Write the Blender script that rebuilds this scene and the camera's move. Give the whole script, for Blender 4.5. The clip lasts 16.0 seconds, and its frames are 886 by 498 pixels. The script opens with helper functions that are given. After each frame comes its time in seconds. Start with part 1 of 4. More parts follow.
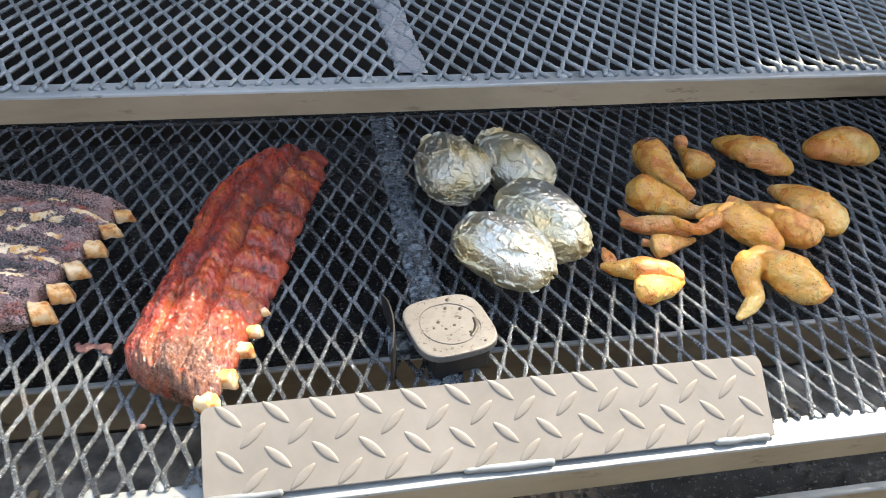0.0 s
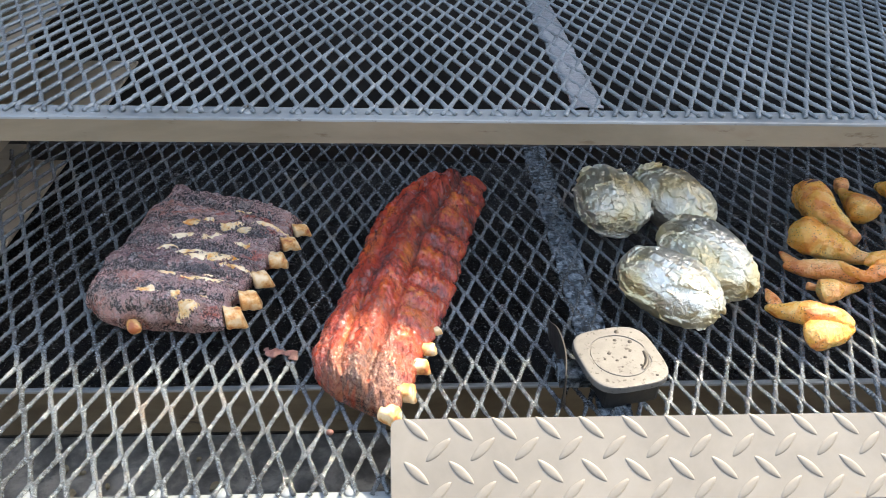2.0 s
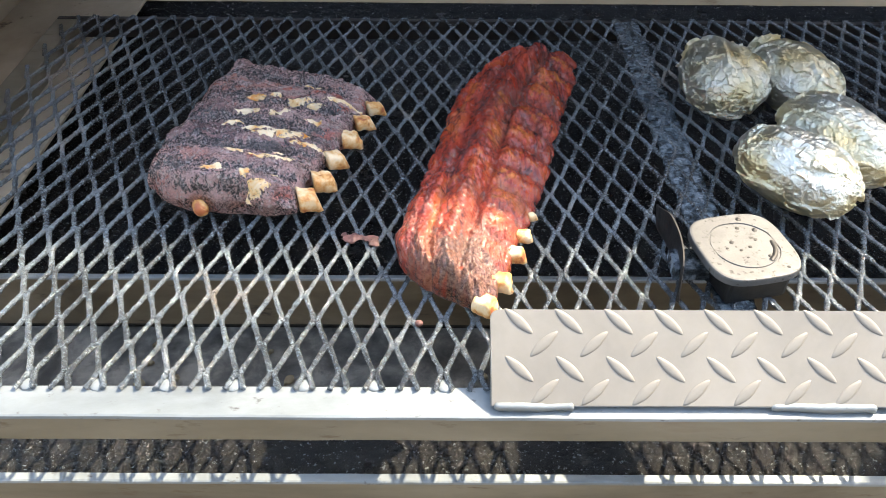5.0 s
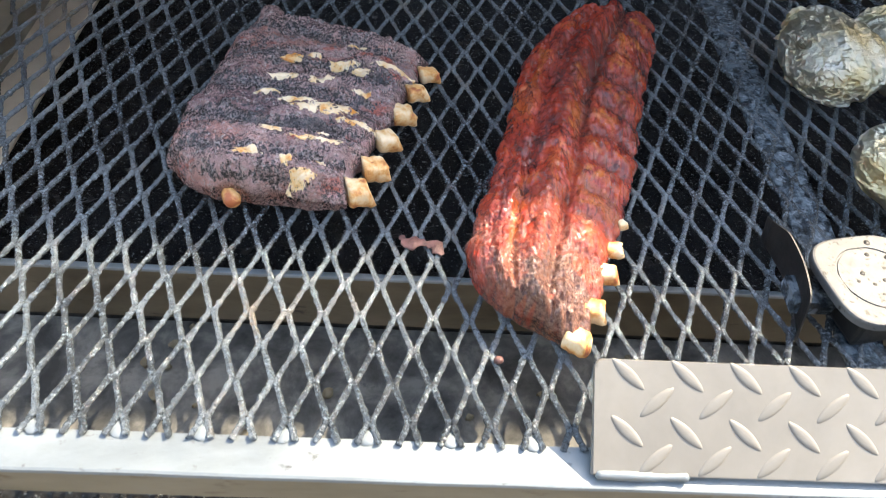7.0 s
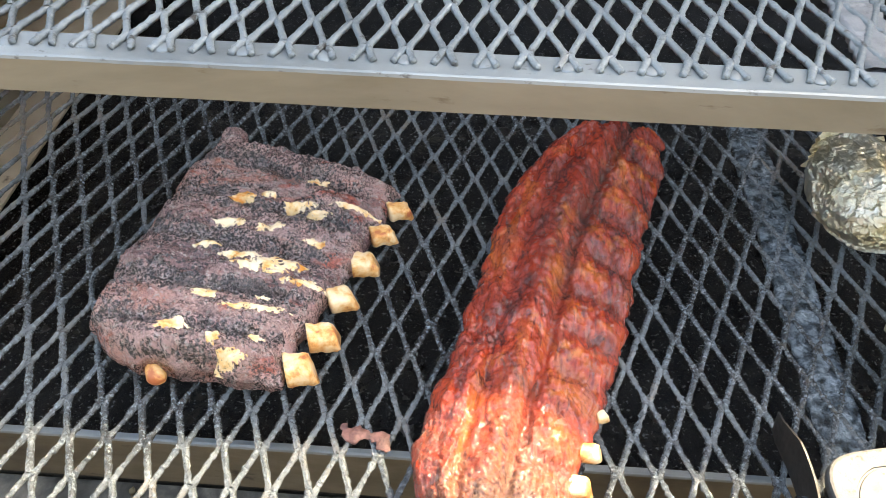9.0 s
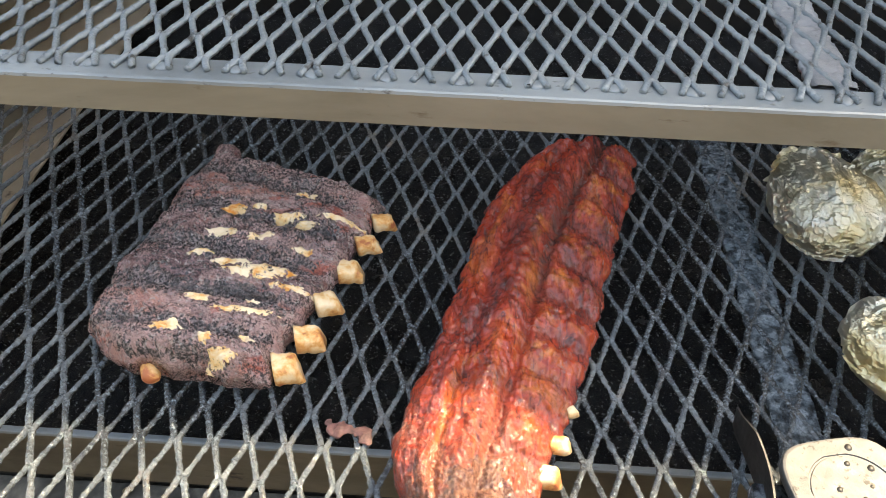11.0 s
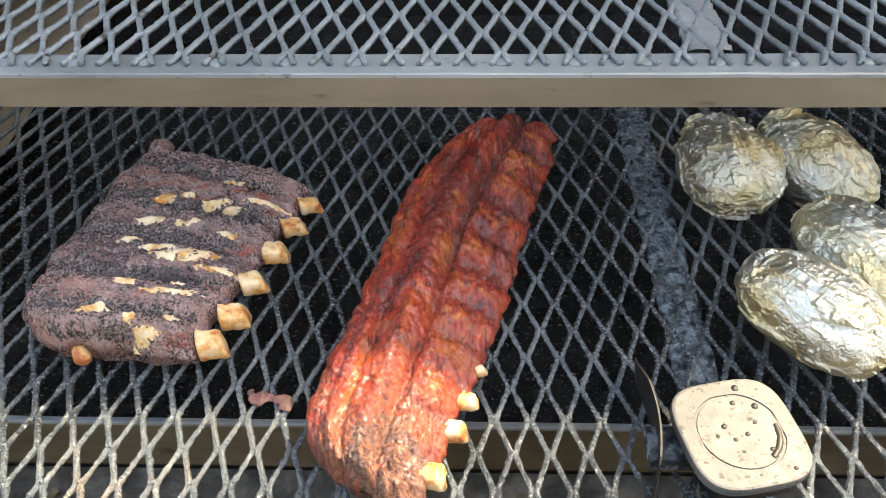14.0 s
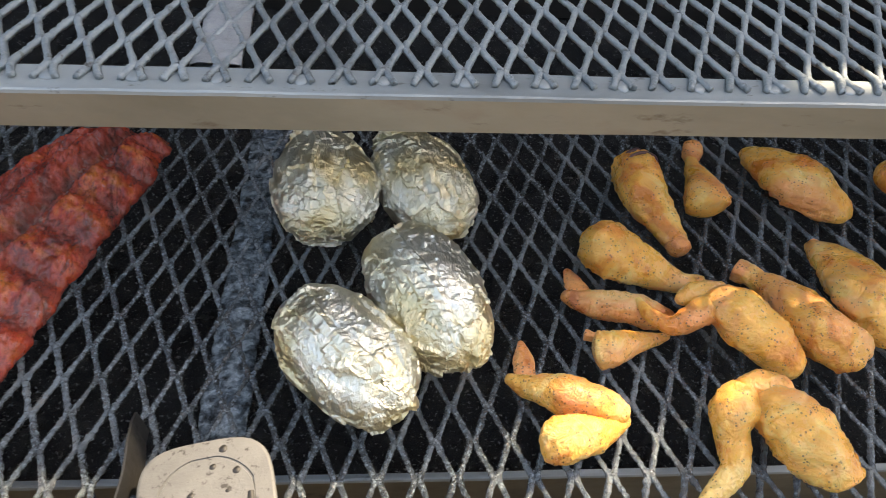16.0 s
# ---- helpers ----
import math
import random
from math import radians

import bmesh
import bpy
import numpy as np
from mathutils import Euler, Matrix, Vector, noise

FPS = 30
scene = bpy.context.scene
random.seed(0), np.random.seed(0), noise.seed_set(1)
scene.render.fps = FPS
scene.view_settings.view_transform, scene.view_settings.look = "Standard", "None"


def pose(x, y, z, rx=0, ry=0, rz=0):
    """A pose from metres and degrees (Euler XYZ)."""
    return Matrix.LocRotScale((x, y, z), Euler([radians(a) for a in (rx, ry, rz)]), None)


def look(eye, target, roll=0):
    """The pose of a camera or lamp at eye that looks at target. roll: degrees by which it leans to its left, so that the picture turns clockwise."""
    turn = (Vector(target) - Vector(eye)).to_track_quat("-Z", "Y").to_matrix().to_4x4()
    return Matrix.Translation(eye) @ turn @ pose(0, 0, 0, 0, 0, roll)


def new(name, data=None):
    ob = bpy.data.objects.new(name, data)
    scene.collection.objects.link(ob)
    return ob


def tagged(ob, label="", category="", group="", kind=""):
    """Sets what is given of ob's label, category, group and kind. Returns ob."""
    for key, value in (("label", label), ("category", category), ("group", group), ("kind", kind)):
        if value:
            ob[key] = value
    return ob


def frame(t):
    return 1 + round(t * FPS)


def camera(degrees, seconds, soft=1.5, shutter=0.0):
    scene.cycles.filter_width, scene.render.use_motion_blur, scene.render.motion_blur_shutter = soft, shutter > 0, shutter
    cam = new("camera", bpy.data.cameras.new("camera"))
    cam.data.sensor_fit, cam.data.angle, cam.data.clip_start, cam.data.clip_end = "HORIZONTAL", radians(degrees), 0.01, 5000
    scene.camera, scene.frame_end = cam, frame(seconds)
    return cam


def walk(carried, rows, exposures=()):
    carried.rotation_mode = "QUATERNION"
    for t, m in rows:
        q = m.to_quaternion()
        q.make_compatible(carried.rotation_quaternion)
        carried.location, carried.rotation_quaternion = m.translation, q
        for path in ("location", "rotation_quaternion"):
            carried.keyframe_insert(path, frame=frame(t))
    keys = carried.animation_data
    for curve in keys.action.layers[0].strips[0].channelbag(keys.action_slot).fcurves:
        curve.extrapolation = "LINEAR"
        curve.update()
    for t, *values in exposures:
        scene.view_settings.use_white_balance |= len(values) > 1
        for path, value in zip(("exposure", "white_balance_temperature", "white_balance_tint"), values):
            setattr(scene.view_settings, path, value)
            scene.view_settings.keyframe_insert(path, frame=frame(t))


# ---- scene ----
cam = camera(59.07, 16.0, soft=0.75, shutter=0.15)
PATH = [
    (0.0, 0.0168, -0.4372, 0.4684, 54.29, -2.94, -10.33),
    (0.5, 0.0020, -0.4695, 0.4798, 53.93, -2.81, -8.18),
    (1.0, -0.0083, -0.4684, 0.4818, 54.24, -3.08, -6.25),
    (1.5, -0.0298, -0.4595, 0.4861, 55.34, -2.72, -4.40),
    (2.0, -0.0600, -0.4431, 0.4849, 55.37, -1.98, -2.95),
    (2.5, -0.0712, -0.4411, 0.4664, 55.39, -0.78, -1.37),
    (3.0, -0.0800, -0.4327, 0.4532, 54.14, 0.48, 0.00),
    (3.5, -0.0976, -0.4160, 0.4345, 52.24, -0.36, -0.61),
    (4.0, -0.0979, -0.4046, 0.4291, 49.69, -0.34, -0.31),
    (6.5, -0.1038, -0.3897, 0.4021, 47.87, -1.18, 0.51),
    (7.0, -0.1667, -0.2817, 0.4009, 42.58, -3.25, 0.44),
    (7.5, -0.1620, -0.2486, 0.3720, 42.97, -2.55, 1.22),
    (8.0, -0.1186, -0.1741, 0.3963, 40.81, 0.64, 5.97),
    (8.5, -0.1168, -0.1320, 0.4033, 40.72, 0.53, 5.19),
    (9.0, -0.1039, -0.1503, 0.4222, 43.51, -0.71, 3.93),
    (11.5, -0.0850, -0.1880, 0.4342, 45.69, -0.98, 3.49),
    (12.0, -0.0668, -0.1998, 0.4316, 45.45, -0.16, 2.86),
    (12.5, -0.0554, -0.2160, 0.4356, 45.98, 0.33, 2.10),
    (13.0, -0.0410, -0.2215, 0.4432, 45.83, 0.70, 2.13),
    (13.5, -0.0348, -0.2200, 0.4429, 46.02, 0.87, 1.75),
    (14.0, -0.0296, -0.2134, 0.4394, 45.72, 1.01, 1.55),
    (14.5, 0.0307, -0.2252, 0.4298, 46.62, 0.51, 0.28),
    (15.0, 0.1033, -0.2536, 0.4324, 46.98, -1.21, -2.38),
    (15.5, 0.1726, -0.2085, 0.4432, 46.28, -2.21, -3.04),
    (16.0, 0.2232, -0.1526, 0.4234, 45.02, -3.50, -3.24),
]
EXPOSURES = [(0.0, 2.55, 8400, 12), (4.0, 2.68, 8100, 10), (6.5, 2.68, 7900, 10), (7.5, 2.95, 8400, 10), (8.0, 3.5, 9300, 10), (8.5, 3.55, 9800, 10), (9.2, 3.05, 9900, 10), (11.3, 2.75, 9900, 10),
             (14.5, 2.64, 9600, 11), (16.0, 2.47, 9500, 12)]
walk(cam, [(t, pose(x, y, z, rx, ry, rz)) for t, x, y, z, rx, ry, rz in PATH], EXPOSURES)

# ---- world and sun: the sun stands behind the raised lid, high and to the right ----
SUN = Vector((0.68, 0.51, 1.0)).normalized()
world = bpy.data.worlds.new("sky")
scene.world = world
world.use_nodes = True
wn = world.node_tree
wn.nodes.clear()
w_out = wn.nodes.new("ShaderNodeOutputWorld")
w_bg = wn.nodes.new("ShaderNodeBackground")
w_sky = wn.nodes.new("ShaderNodeTexSky")
w_sky.sky_type = "NISHITA"
w_sky.sun_disc = False
w_sky.sun_elevation = math.asin(SUN.z)
w_sky.sun_rotation = math.atan2(SUN.x, SUN.y)
w_bg.inputs["Strength"].default_value = 0.15
wn.links.new(w_sky.outputs[0], w_bg.inputs[0])
wn.links.new(w_bg.outputs[0], w_out.inputs[0])
sun_data = bpy.data.lights.new("sun", "SUN")
sun_data.energy = 2.15
sun_data.angle = radians(0.6)
sun_data.color = (1.0, 0.94, 0.84)
sun = new("sun", sun_data)
sun.matrix_world = look(SUN * 20, (0, 0, 0))


# ---- materials ----
def material(name, base, rough=0.6, metal=0.0, spec=0.5):
    m = bpy.data.materials.new(name)
    m.use_nodes = True
    b = m.node_tree.nodes["Principled BSDF"]
    b.inputs["Base Color"].default_value = (*base, 1)
    b.inputs["Roughness"].default_value = rough
    b.inputs["Metallic"].default_value = metal
    b.inputs["Specular IOR Level"].default_value = spec
    return m, m.node_tree, b


def coords(nt, scale=(1, 1, 1), rot=(0, 0, 0)):
    tc = nt.nodes.new("ShaderNodeTexCoord")
    mp = nt.nodes.new("ShaderNodeMapping")
    mp.inputs["Scale"].default_value = scale
    mp.inputs["Rotation"].default_value = rot
    nt.links.new(tc.outputs["Object"], mp.inputs["Vector"])
    return mp.outputs["Vector"]


def noise_tex(nt, vec, scale, detail=6.0, rough=0.6, distort=0.0):
    n = nt.nodes.new("ShaderNodeTexNoise")
    n.inputs["Scale"].default_value = scale
    n.inputs["Detail"].default_value = detail
    n.inputs["Roughness"].default_value = rough
    n.inputs["Distortion"].default_value = distort
    nt.links.new(vec, n.inputs["Vector"])
    return n.outputs["Fac"]


def ramp(nt, fac, stops):
    r = nt.nodes.new("ShaderNodeValToRGB")
    e = r.color_ramp.elements
    while len(e) < len(stops):
        e.new(0.5)
    for el, (p, c) in zip(e, stops):
        el.position = p
        el.color = (*c, 1) if len(c) == 3 else c
    nt.links.new(fac, r.inputs["Fac"])
    return r.outputs["Color"]


def grey(p0, v0, p1, v1):
    return [(p0, (v0, v0, v0)), (p1, (v1, v1, v1))]


def mixc(nt, fac, a, b, mode="MIX"):
    m = nt.nodes.new("ShaderNodeMix")
    m.data_type = "RGBA"
    m.blend_type = mode
    for sock, v in ((m.inputs[0], fac), (m.inputs[6], a), (m.inputs[7], b)):
        if isinstance(v, bpy.types.NodeSocket):
            nt.links.new(v, sock)
        elif isinstance(v, (int, float)):
            sock.default_value = v
        else:
            sock.default_value = (*v, 1)
    return m.outputs[2]


def bump(nt, bsdf, height, strength, dist, prev=None, film=0.25):
    """Relief of the surface; the film of grease over it lies smoother and takes a part of the depth."""
    out = []
    for k, (socket, depth) in enumerate((("Normal", 1.0), ("Coat Normal", film))):
        b = nt.nodes.new("ShaderNodeBump")
        b.inputs["Strength"].default_value = strength
        b.inputs["Distance"].default_value = dist * depth
        nt.links.new(height, b.inputs["Height"])
        if prev is not None:
            nt.links.new(prev[k], b.inputs["Normal"])
        nt.links.new(b.outputs["Normal"], bsdf.inputs[socket])
        out.append(b.outputs["Normal"])
    return out


def surface(name, stops, scale=8.0, rough=(0.4, 0.7), metal=0.0, fine=300.0, bump_s=0.4, bump_d=0.001, spots=None, stretch=(1, 1, 1), spec=0.5, spot_scale=120.0, spot_at=(0.62, 0.72), coat=0.0):
    """Colour by a broad noise, dirt spots and painted grease glints by a finer one, gloss and relief by noises of their
    own.
    """
    m, nt, b = material(name, stops[0][1], 0.5, metal, spec)
    v = coords(nt, stretch)
    n1 = noise_tex(nt, v, scale, 8, 0.62, 0.3)
    col = ramp(nt, n1, stops)
    if spots:
        n3 = noise_tex(nt, v, spot_scale, 5, 0.65)
        k = ramp(nt, n3, grey(spot_at[0], 0, spot_at[1], 1))
        col = mixc(nt, k, col, spots)
    nt.links.new(col, b.inputs["Base Color"])
    n2 = noise_tex(nt, v, fine * 0.3, 5, 0.6)
    nt.links.new(ramp(nt, n2, grey(0.3, rough[0], 0.7, rough[1])), b.inputs["Roughness"])
    n4 = noise_tex(nt, v, fine, 6, 0.7)
    bump(nt, b, n4, bump_s, bump_d)
    b.inputs["Coat Weight"].default_value = coat
    b.inputs["Coat Roughness"].default_value = 0.12
    return m


MAT_GRATE = surface("sooty_steel", [(0.25, (0.085, 0.100, 0.107)), (0.45, (0.192, 0.222, 0.235)), (0.62, (0.28, 0.318, 0.332)), (0.78, (0.28, 0.24, 0.19))],
                    scale=7, rough=(0.28, 0.55), metal=0.3, fine=380, bump_s=0.8, bump_d=0.0012, spots=(0.05, 0.045, 0.04), spot_scale=90, spot_at=(0.58, 0.7))
# bluish stops and pale flecks paint sky reflections and grease glints into the colour
MAT_GRATE_LOW = surface("greasy_black_glint_steel", [(0.34, (0.022, 0.027, 0.031)), (0.46, (0.070, 0.084, 0.093)), (0.57, (0.19, 0.222, 0.242)), (0.72, (0.32, 0.24, 0.165))],
                        scale=9, rough=(0.05, 0.26), metal=0.35, fine=420, bump_s=1.0, bump_d=0.0040, spots=(0.28, 0.34, 0.37), spot_scale=430, spot_at=(0.50, 0.66), coat=1.0)
MAT_FLANGE = surface("worn_bluish_steel", [(0.3, (0.125, 0.142, 0.147)), (0.5, (0.235, 0.265, 0.272)), (0.7, (0.31, 0.345, 0.35))], scale=9, rough=(0.35, 0.55), metal=0.3,
                     fine=260, bump_s=0.25, bump_d=0.0006, spots=(0.10, 0.10, 0.10), spot_scale=160, stretch=(0.5, 1, 1))
MAT_FACE = surface("tan_stained_steel", [(0.34, (0.115, 0.098, 0.072)), (0.48, (0.20, 0.177, 0.132)), (0.62, (0.265, 0.238, 0.185)), (0.74, (0.18, 0.112, 0.078))], scale=6, rough=(0.45, 0.7), metal=0.15,
                   fine=200, bump_s=0.2, bump_d=0.0005, spots=(0.14, 0.105, 0.07), spot_scale=60, stretch=(0.35, 1, 1.2))
MAT_TREAD = surface("painted_tread_plate", [(0.3, (0.19, 0.176, 0.15)), (0.55, (0.25, 0.233, 0.20)), (0.75, (0.29, 0.272, 0.24))], scale=10, rough=(0.4, 0.6), metal=0.1,
                    fine=300, bump_s=0.15, bump_d=0.0004, spots=(0.30, 0.22, 0.13), spot_scale=24, spot_at=(0.64, 0.74))
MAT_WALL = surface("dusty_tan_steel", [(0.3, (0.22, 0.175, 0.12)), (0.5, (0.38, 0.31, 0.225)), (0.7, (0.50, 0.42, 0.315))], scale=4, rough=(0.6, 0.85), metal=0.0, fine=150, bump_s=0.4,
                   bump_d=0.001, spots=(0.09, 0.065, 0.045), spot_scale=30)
MAT_LIP = surface("smoked_brown_lip", [(0.34, (0.065, 0.050, 0.032)), (0.5, (0.14, 0.115, 0.076)), (0.68, (0.23, 0.192, 0.135))], scale=11, rough=(0.4, 0.65), metal=0.1, fine=200, bump_s=0.3,
                  bump_d=0.0006, spots=(0.05, 0.04, 0.03), spot_scale=60, stretch=(0.4, 1, 1))
MAT_DULL_BLACK = surface("dull_black", [(0.3, (0.012, 0.011, 0.010)), (0.6, (0.03, 0.027, 0.024)), (0.8, (0.05, 0.044, 0.037))], scale=6, rough=(0.5, 0.85), fine=200, bump_s=0.5, bump_d=0.002)
MAT_LID = surface("brown_lid_paint", [(0.3, (0.10, 0.08, 0.065)), (0.6, (0.16, 0.13, 0.10))], scale=4, rough=(0.5, 0.8), fine=120, bump_s=0.3, bump_d=0.001)
# pale spots paint the glints of the wet grease
MAT_GREASE = surface("black_grease_painted_glints", [(0.3, (0.010, 0.010, 0.010)), (0.6, (0.025, 0.024, 0.023)), (0.8, (0.06, 0.052, 0.040))], scale=30, rough=(0.10, 0.30), fine=150, bump_s=1.0,
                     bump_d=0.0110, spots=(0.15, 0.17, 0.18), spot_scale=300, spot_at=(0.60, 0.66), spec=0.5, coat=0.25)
MAT_SHELF = surface("weathered_grey_shelf", [(0.36, (0.026, 0.026, 0.023)), (0.5, (0.080, 0.079, 0.070)), (0.64, (0.19, 0.18, 0.155))], scale=30, rough=(0.5, 0.8), fine=180, bump_s=0.4,
                    bump_d=0.001, spots=(0.06, 0.06, 0.055), spot_scale=50)
MAT_GROUND = surface("dry_yard", [(0.3, (0.10, 0.09, 0.06)), (0.6, (0.17, 0.15, 0.10))], scale=2, rough=(0.8, 0.95), fine=40, bump_s=0.6, bump_d=0.02)
# lightest bluish stop paints wet highlights onto the caked bar
MAT_STRIP = surface("greasy_blue_bar_glints", [(0.38, (0.022, 0.029, 0.035)), (0.48, (0.085, 0.110, 0.128)), (0.60, (0.28, 0.34, 0.38))], scale=110, rough=(0.08, 0.36), metal=0.25, fine=360, bump_s=1.0,
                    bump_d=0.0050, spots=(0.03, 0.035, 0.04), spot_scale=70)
MAT_CAP = surface("cast_grey_steel", [(0.3, (0.085, 0.085, 0.082)), (0.55, (0.135, 0.134, 0.129)), (0.75, (0.18, 0.178, 0.170))], scale=14, rough=(0.45, 0.65), metal=0.15, fine=500, bump_s=0.5,
                  bump_d=0.0006, spots=(0.035, 0.033, 0.030), spot_scale=210, spot_at=(0.57, 0.66))
MAT_STRIP_UP = surface("greasy_grey_bar", [(0.3, (0.16, 0.165, 0.17)), (0.55, (0.27, 0.28, 0.29)), (0.75, (0.36, 0.37, 0.38))], scale=22, rough=(0.3, 0.55), metal=0.2, fine=160, bump_s=0.8,
                       bump_d=0.0022, spots=(0.10, 0.10, 0.10), spot_scale=70)
MAT_BLACK = surface("black_iron", [(0.3, (0.012, 0.012, 0.012)), (0.7, (0.03, 0.028, 0.026))], scale=20, rough=(0.4, 0.6), metal=0.2, fine=300, bump_s=0.3, bump_d=0.0005)
MAT_LEAF = surface("dry_leaf", [(0.3, (0.12, 0.095, 0.055)), (0.7, (0.24, 0.20, 0.12))], scale=60, rough=(0.6, 0.8), fine=300)


def meat_material(name, flesh, dark, streak, crust, gloss, crust_at, along=(1, 1, 1), rot=0.0, sheen=0.3, pale=None, patchy=None, red=None):
    m, nt, b = material(name, flesh, 0.4)
    v = coords(nt, along, (0, 0, rot))
    v0 = coords(nt)
    broad = noise_tex(nt, v, 13, 7, 0.68, 1.0)
    col = ramp(nt, broad, [(0.38, dark), (0.46, flesh), (0.54, flesh), (0.62, streak)])
    mid = noise_tex(nt, v, 120, 6, 0.72, 1.0)
    # darker where the relief noise is low
    col = mixc(nt, ramp(nt, mid, grey(0.31, 0.8, 0.43, 0.0)), col, dark)
    if pale:
        f = ramp(nt, noise_tex(nt, v0, 260, 4, 0.6), grey(0.57, 0, 0.62, 1))
        col = mixc(nt, f, col, pale)
    grainy = noise_tex(nt, v0, 480, 5, 0.8)
    k = ramp(nt, grainy, grey(1 - crust_at[1], 1, 1 - crust_at[0], 0))
    if red:
        col = mixc(nt, ramp(nt, noise_tex(nt, v, 27, 5, 0.6, 1.2), grey(0.57, 0, 0.66, 0.8)), col, red)
    if patchy:
        k = mixc(nt, 1.0, k, ramp(nt, noise_tex(nt, v, 38, 6, 0.65, 0.8), grey(patchy[0], 0.12, patchy[1], 1)), "MULTIPLY")
    col = mixc(nt, k, col, crust)
    nt.links.new(col, b.inputs["Base Color"])
    nt.links.new(ramp(nt, noise_tex(nt, v0, 60, 5, 0.6), grey(0.35, gloss[0], 0.65, gloss[1])), b.inputs["Roughness"])
    p = bump(nt, b, mid, 1.0, 0.0060, None, 0.12)
    bump(nt, b, grainy, 1.0, 0.0028, p, 0.12)
    b.inputs["Subsurface Weight"].default_value = 0.05
    b.inputs["Subsurface Radius"].default_value = (0.004, 0.0015, 0.001)
    b.inputs["Coat Weight"].default_value = sheen
    b.inputs["Specular IOR Level"].default_value = 0.55
    b.inputs["Coat Roughness"].default_value = 0.16
    return m


def pork_material():
    """Glazed red meat; the mesh carries where fat shows, where bark has formed and where the tone is darker."""
    m, nt, b = material("mahogany_glazed_pork", (0.5, 0.07, 0.03), 0.3)
    v = coords(nt, (1.9, 0.6, 1), (0, 0, 0.3))
    v0 = coords(nt)

    def field(name):
        at = nt.nodes.new("ShaderNodeAttribute")
        at.attribute_name = name
        return at.outputs["Fac"]

    broad = noise_tex(nt, v, 15, 8, 0.68, 1.2)
    col = ramp(nt, broad, [(0.36, (0.13, 0.022, 0.019)), (0.45, (0.37, 0.036, 0.020)), (0.55, (0.60, 0.060, 0.023)), (0.66, (0.68, 0.14, 0.030))])
    mauve = ramp(nt, noise_tex(nt, v0, 24, 6, 0.66, 0.8), grey(0.54, 0.0, 0.68, 0.45))
    col = mixc(nt, mauve, col, (0.33, 0.105, 0.086))
    mid = noise_tex(nt, v, 85, 6, 0.7, 1.0)
    # darker in the low spots of the bump noise
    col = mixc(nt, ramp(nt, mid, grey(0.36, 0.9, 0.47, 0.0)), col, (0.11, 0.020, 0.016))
    col = mixc(nt, field("fat"), col, (0.78, 0.19, 0.030))
    col = mixc(nt, field("darker"), col, (0.15, 0.050, 0.038))
    grain = noise_tex(nt, v0, 330, 5, 0.75)
    crust = mixc(nt, ramp(nt, grain, grey(0.40, 0.0, 0.60, 1.0)), (0.12, 0.040, 0.028), (0.31, 0.145, 0.095))
    col = mixc(nt, field("bark"), col, crust)
    col = mixc(nt, ramp(nt, grain, grey(0.33, 0.7, 0.41, 0.0)), col, (0.06, 0.018, 0.016))
    nt.links.new(col, b.inputs["Base Color"])
    nt.links.new(ramp(nt, noise_tex(nt, v0, 60, 5, 0.6), grey(0.35, 0.12, 0.65, 0.30)), b.inputs["Roughness"])
    p = bump(nt, b, mid, 1.0, 0.0055, None, 0.10)
    bump(nt, b, grain, 1.0, 0.0018, p, 0.10)
    b.inputs["Subsurface Weight"].default_value = 0.05
    b.inputs["Subsurface Radius"].default_value = (0.004, 0.0015, 0.001)
    b.inputs["Coat Weight"].default_value = 0.75
    b.inputs["Coat Roughness"].default_value = 0.13
    return m


MAT_PORK = pork_material()
MAT_BEEF = meat_material("mauve_smoked_beef", (0.64, 0.39, 0.36), (0.34, 0.18, 0.175), (0.68, 0.30, 0.24), (0.060, 0.048, 0.050), (0.12, 0.32), (0.47, 0.54),
                         (0.6, 1.7, 1), -0.25, 0.7, (0.66, 0.50, 0.45), (0.40, 0.54), (0.64, 0.11, 0.06))
MAT_BARK = meat_material("black_peppery_bark", (0.40, 0.275, 0.265), (0.16, 0.115, 0.115), (0.50, 0.29, 0.26), (0.028, 0.024, 0.026), (0.14, 0.36), (0.44, 0.53),
                         (0.6, 1.7, 1), -0.25, 0.7, (0.50, 0.41, 0.38))
MAT_BONE = surface("smoked_bone", [(0.38, (0.46, 0.13, 0.05)), (0.46, (0.72, 0.35, 0.11)), (0.55, (0.82, 0.56, 0.30)), (0.68, (0.86, 0.68, 0.46))], scale=75, rough=(0.35, 0.6), fine=300,
                   bump_s=0.3, bump_d=0.0008, spots=(0.20, 0.06, 0.03), spot_scale=70, spot_at=(0.68, 0.76))
MAT_PATCH = surface("bare_bone_patch", [(0.36, (0.68, 0.25, 0.04)), (0.44, (0.80, 0.52, 0.24)), (0.56, (0.87, 0.69, 0.47))], scale=70, rough=(0.35, 0.6), fine=300, bump_s=0.5, bump_d=0.001,
                    spots=(0.06, 0.03, 0.02), spot_scale=160, spot_at=(0.58, 0.64))
MAT_SHRED = surface("meat_shred", [(0.35, (0.07, 0.030, 0.026)), (0.6, (0.22, 0.10, 0.085))], scale=150, rough=(0.4, 0.6), fine=400, bump_s=0.8, bump_d=0.001)


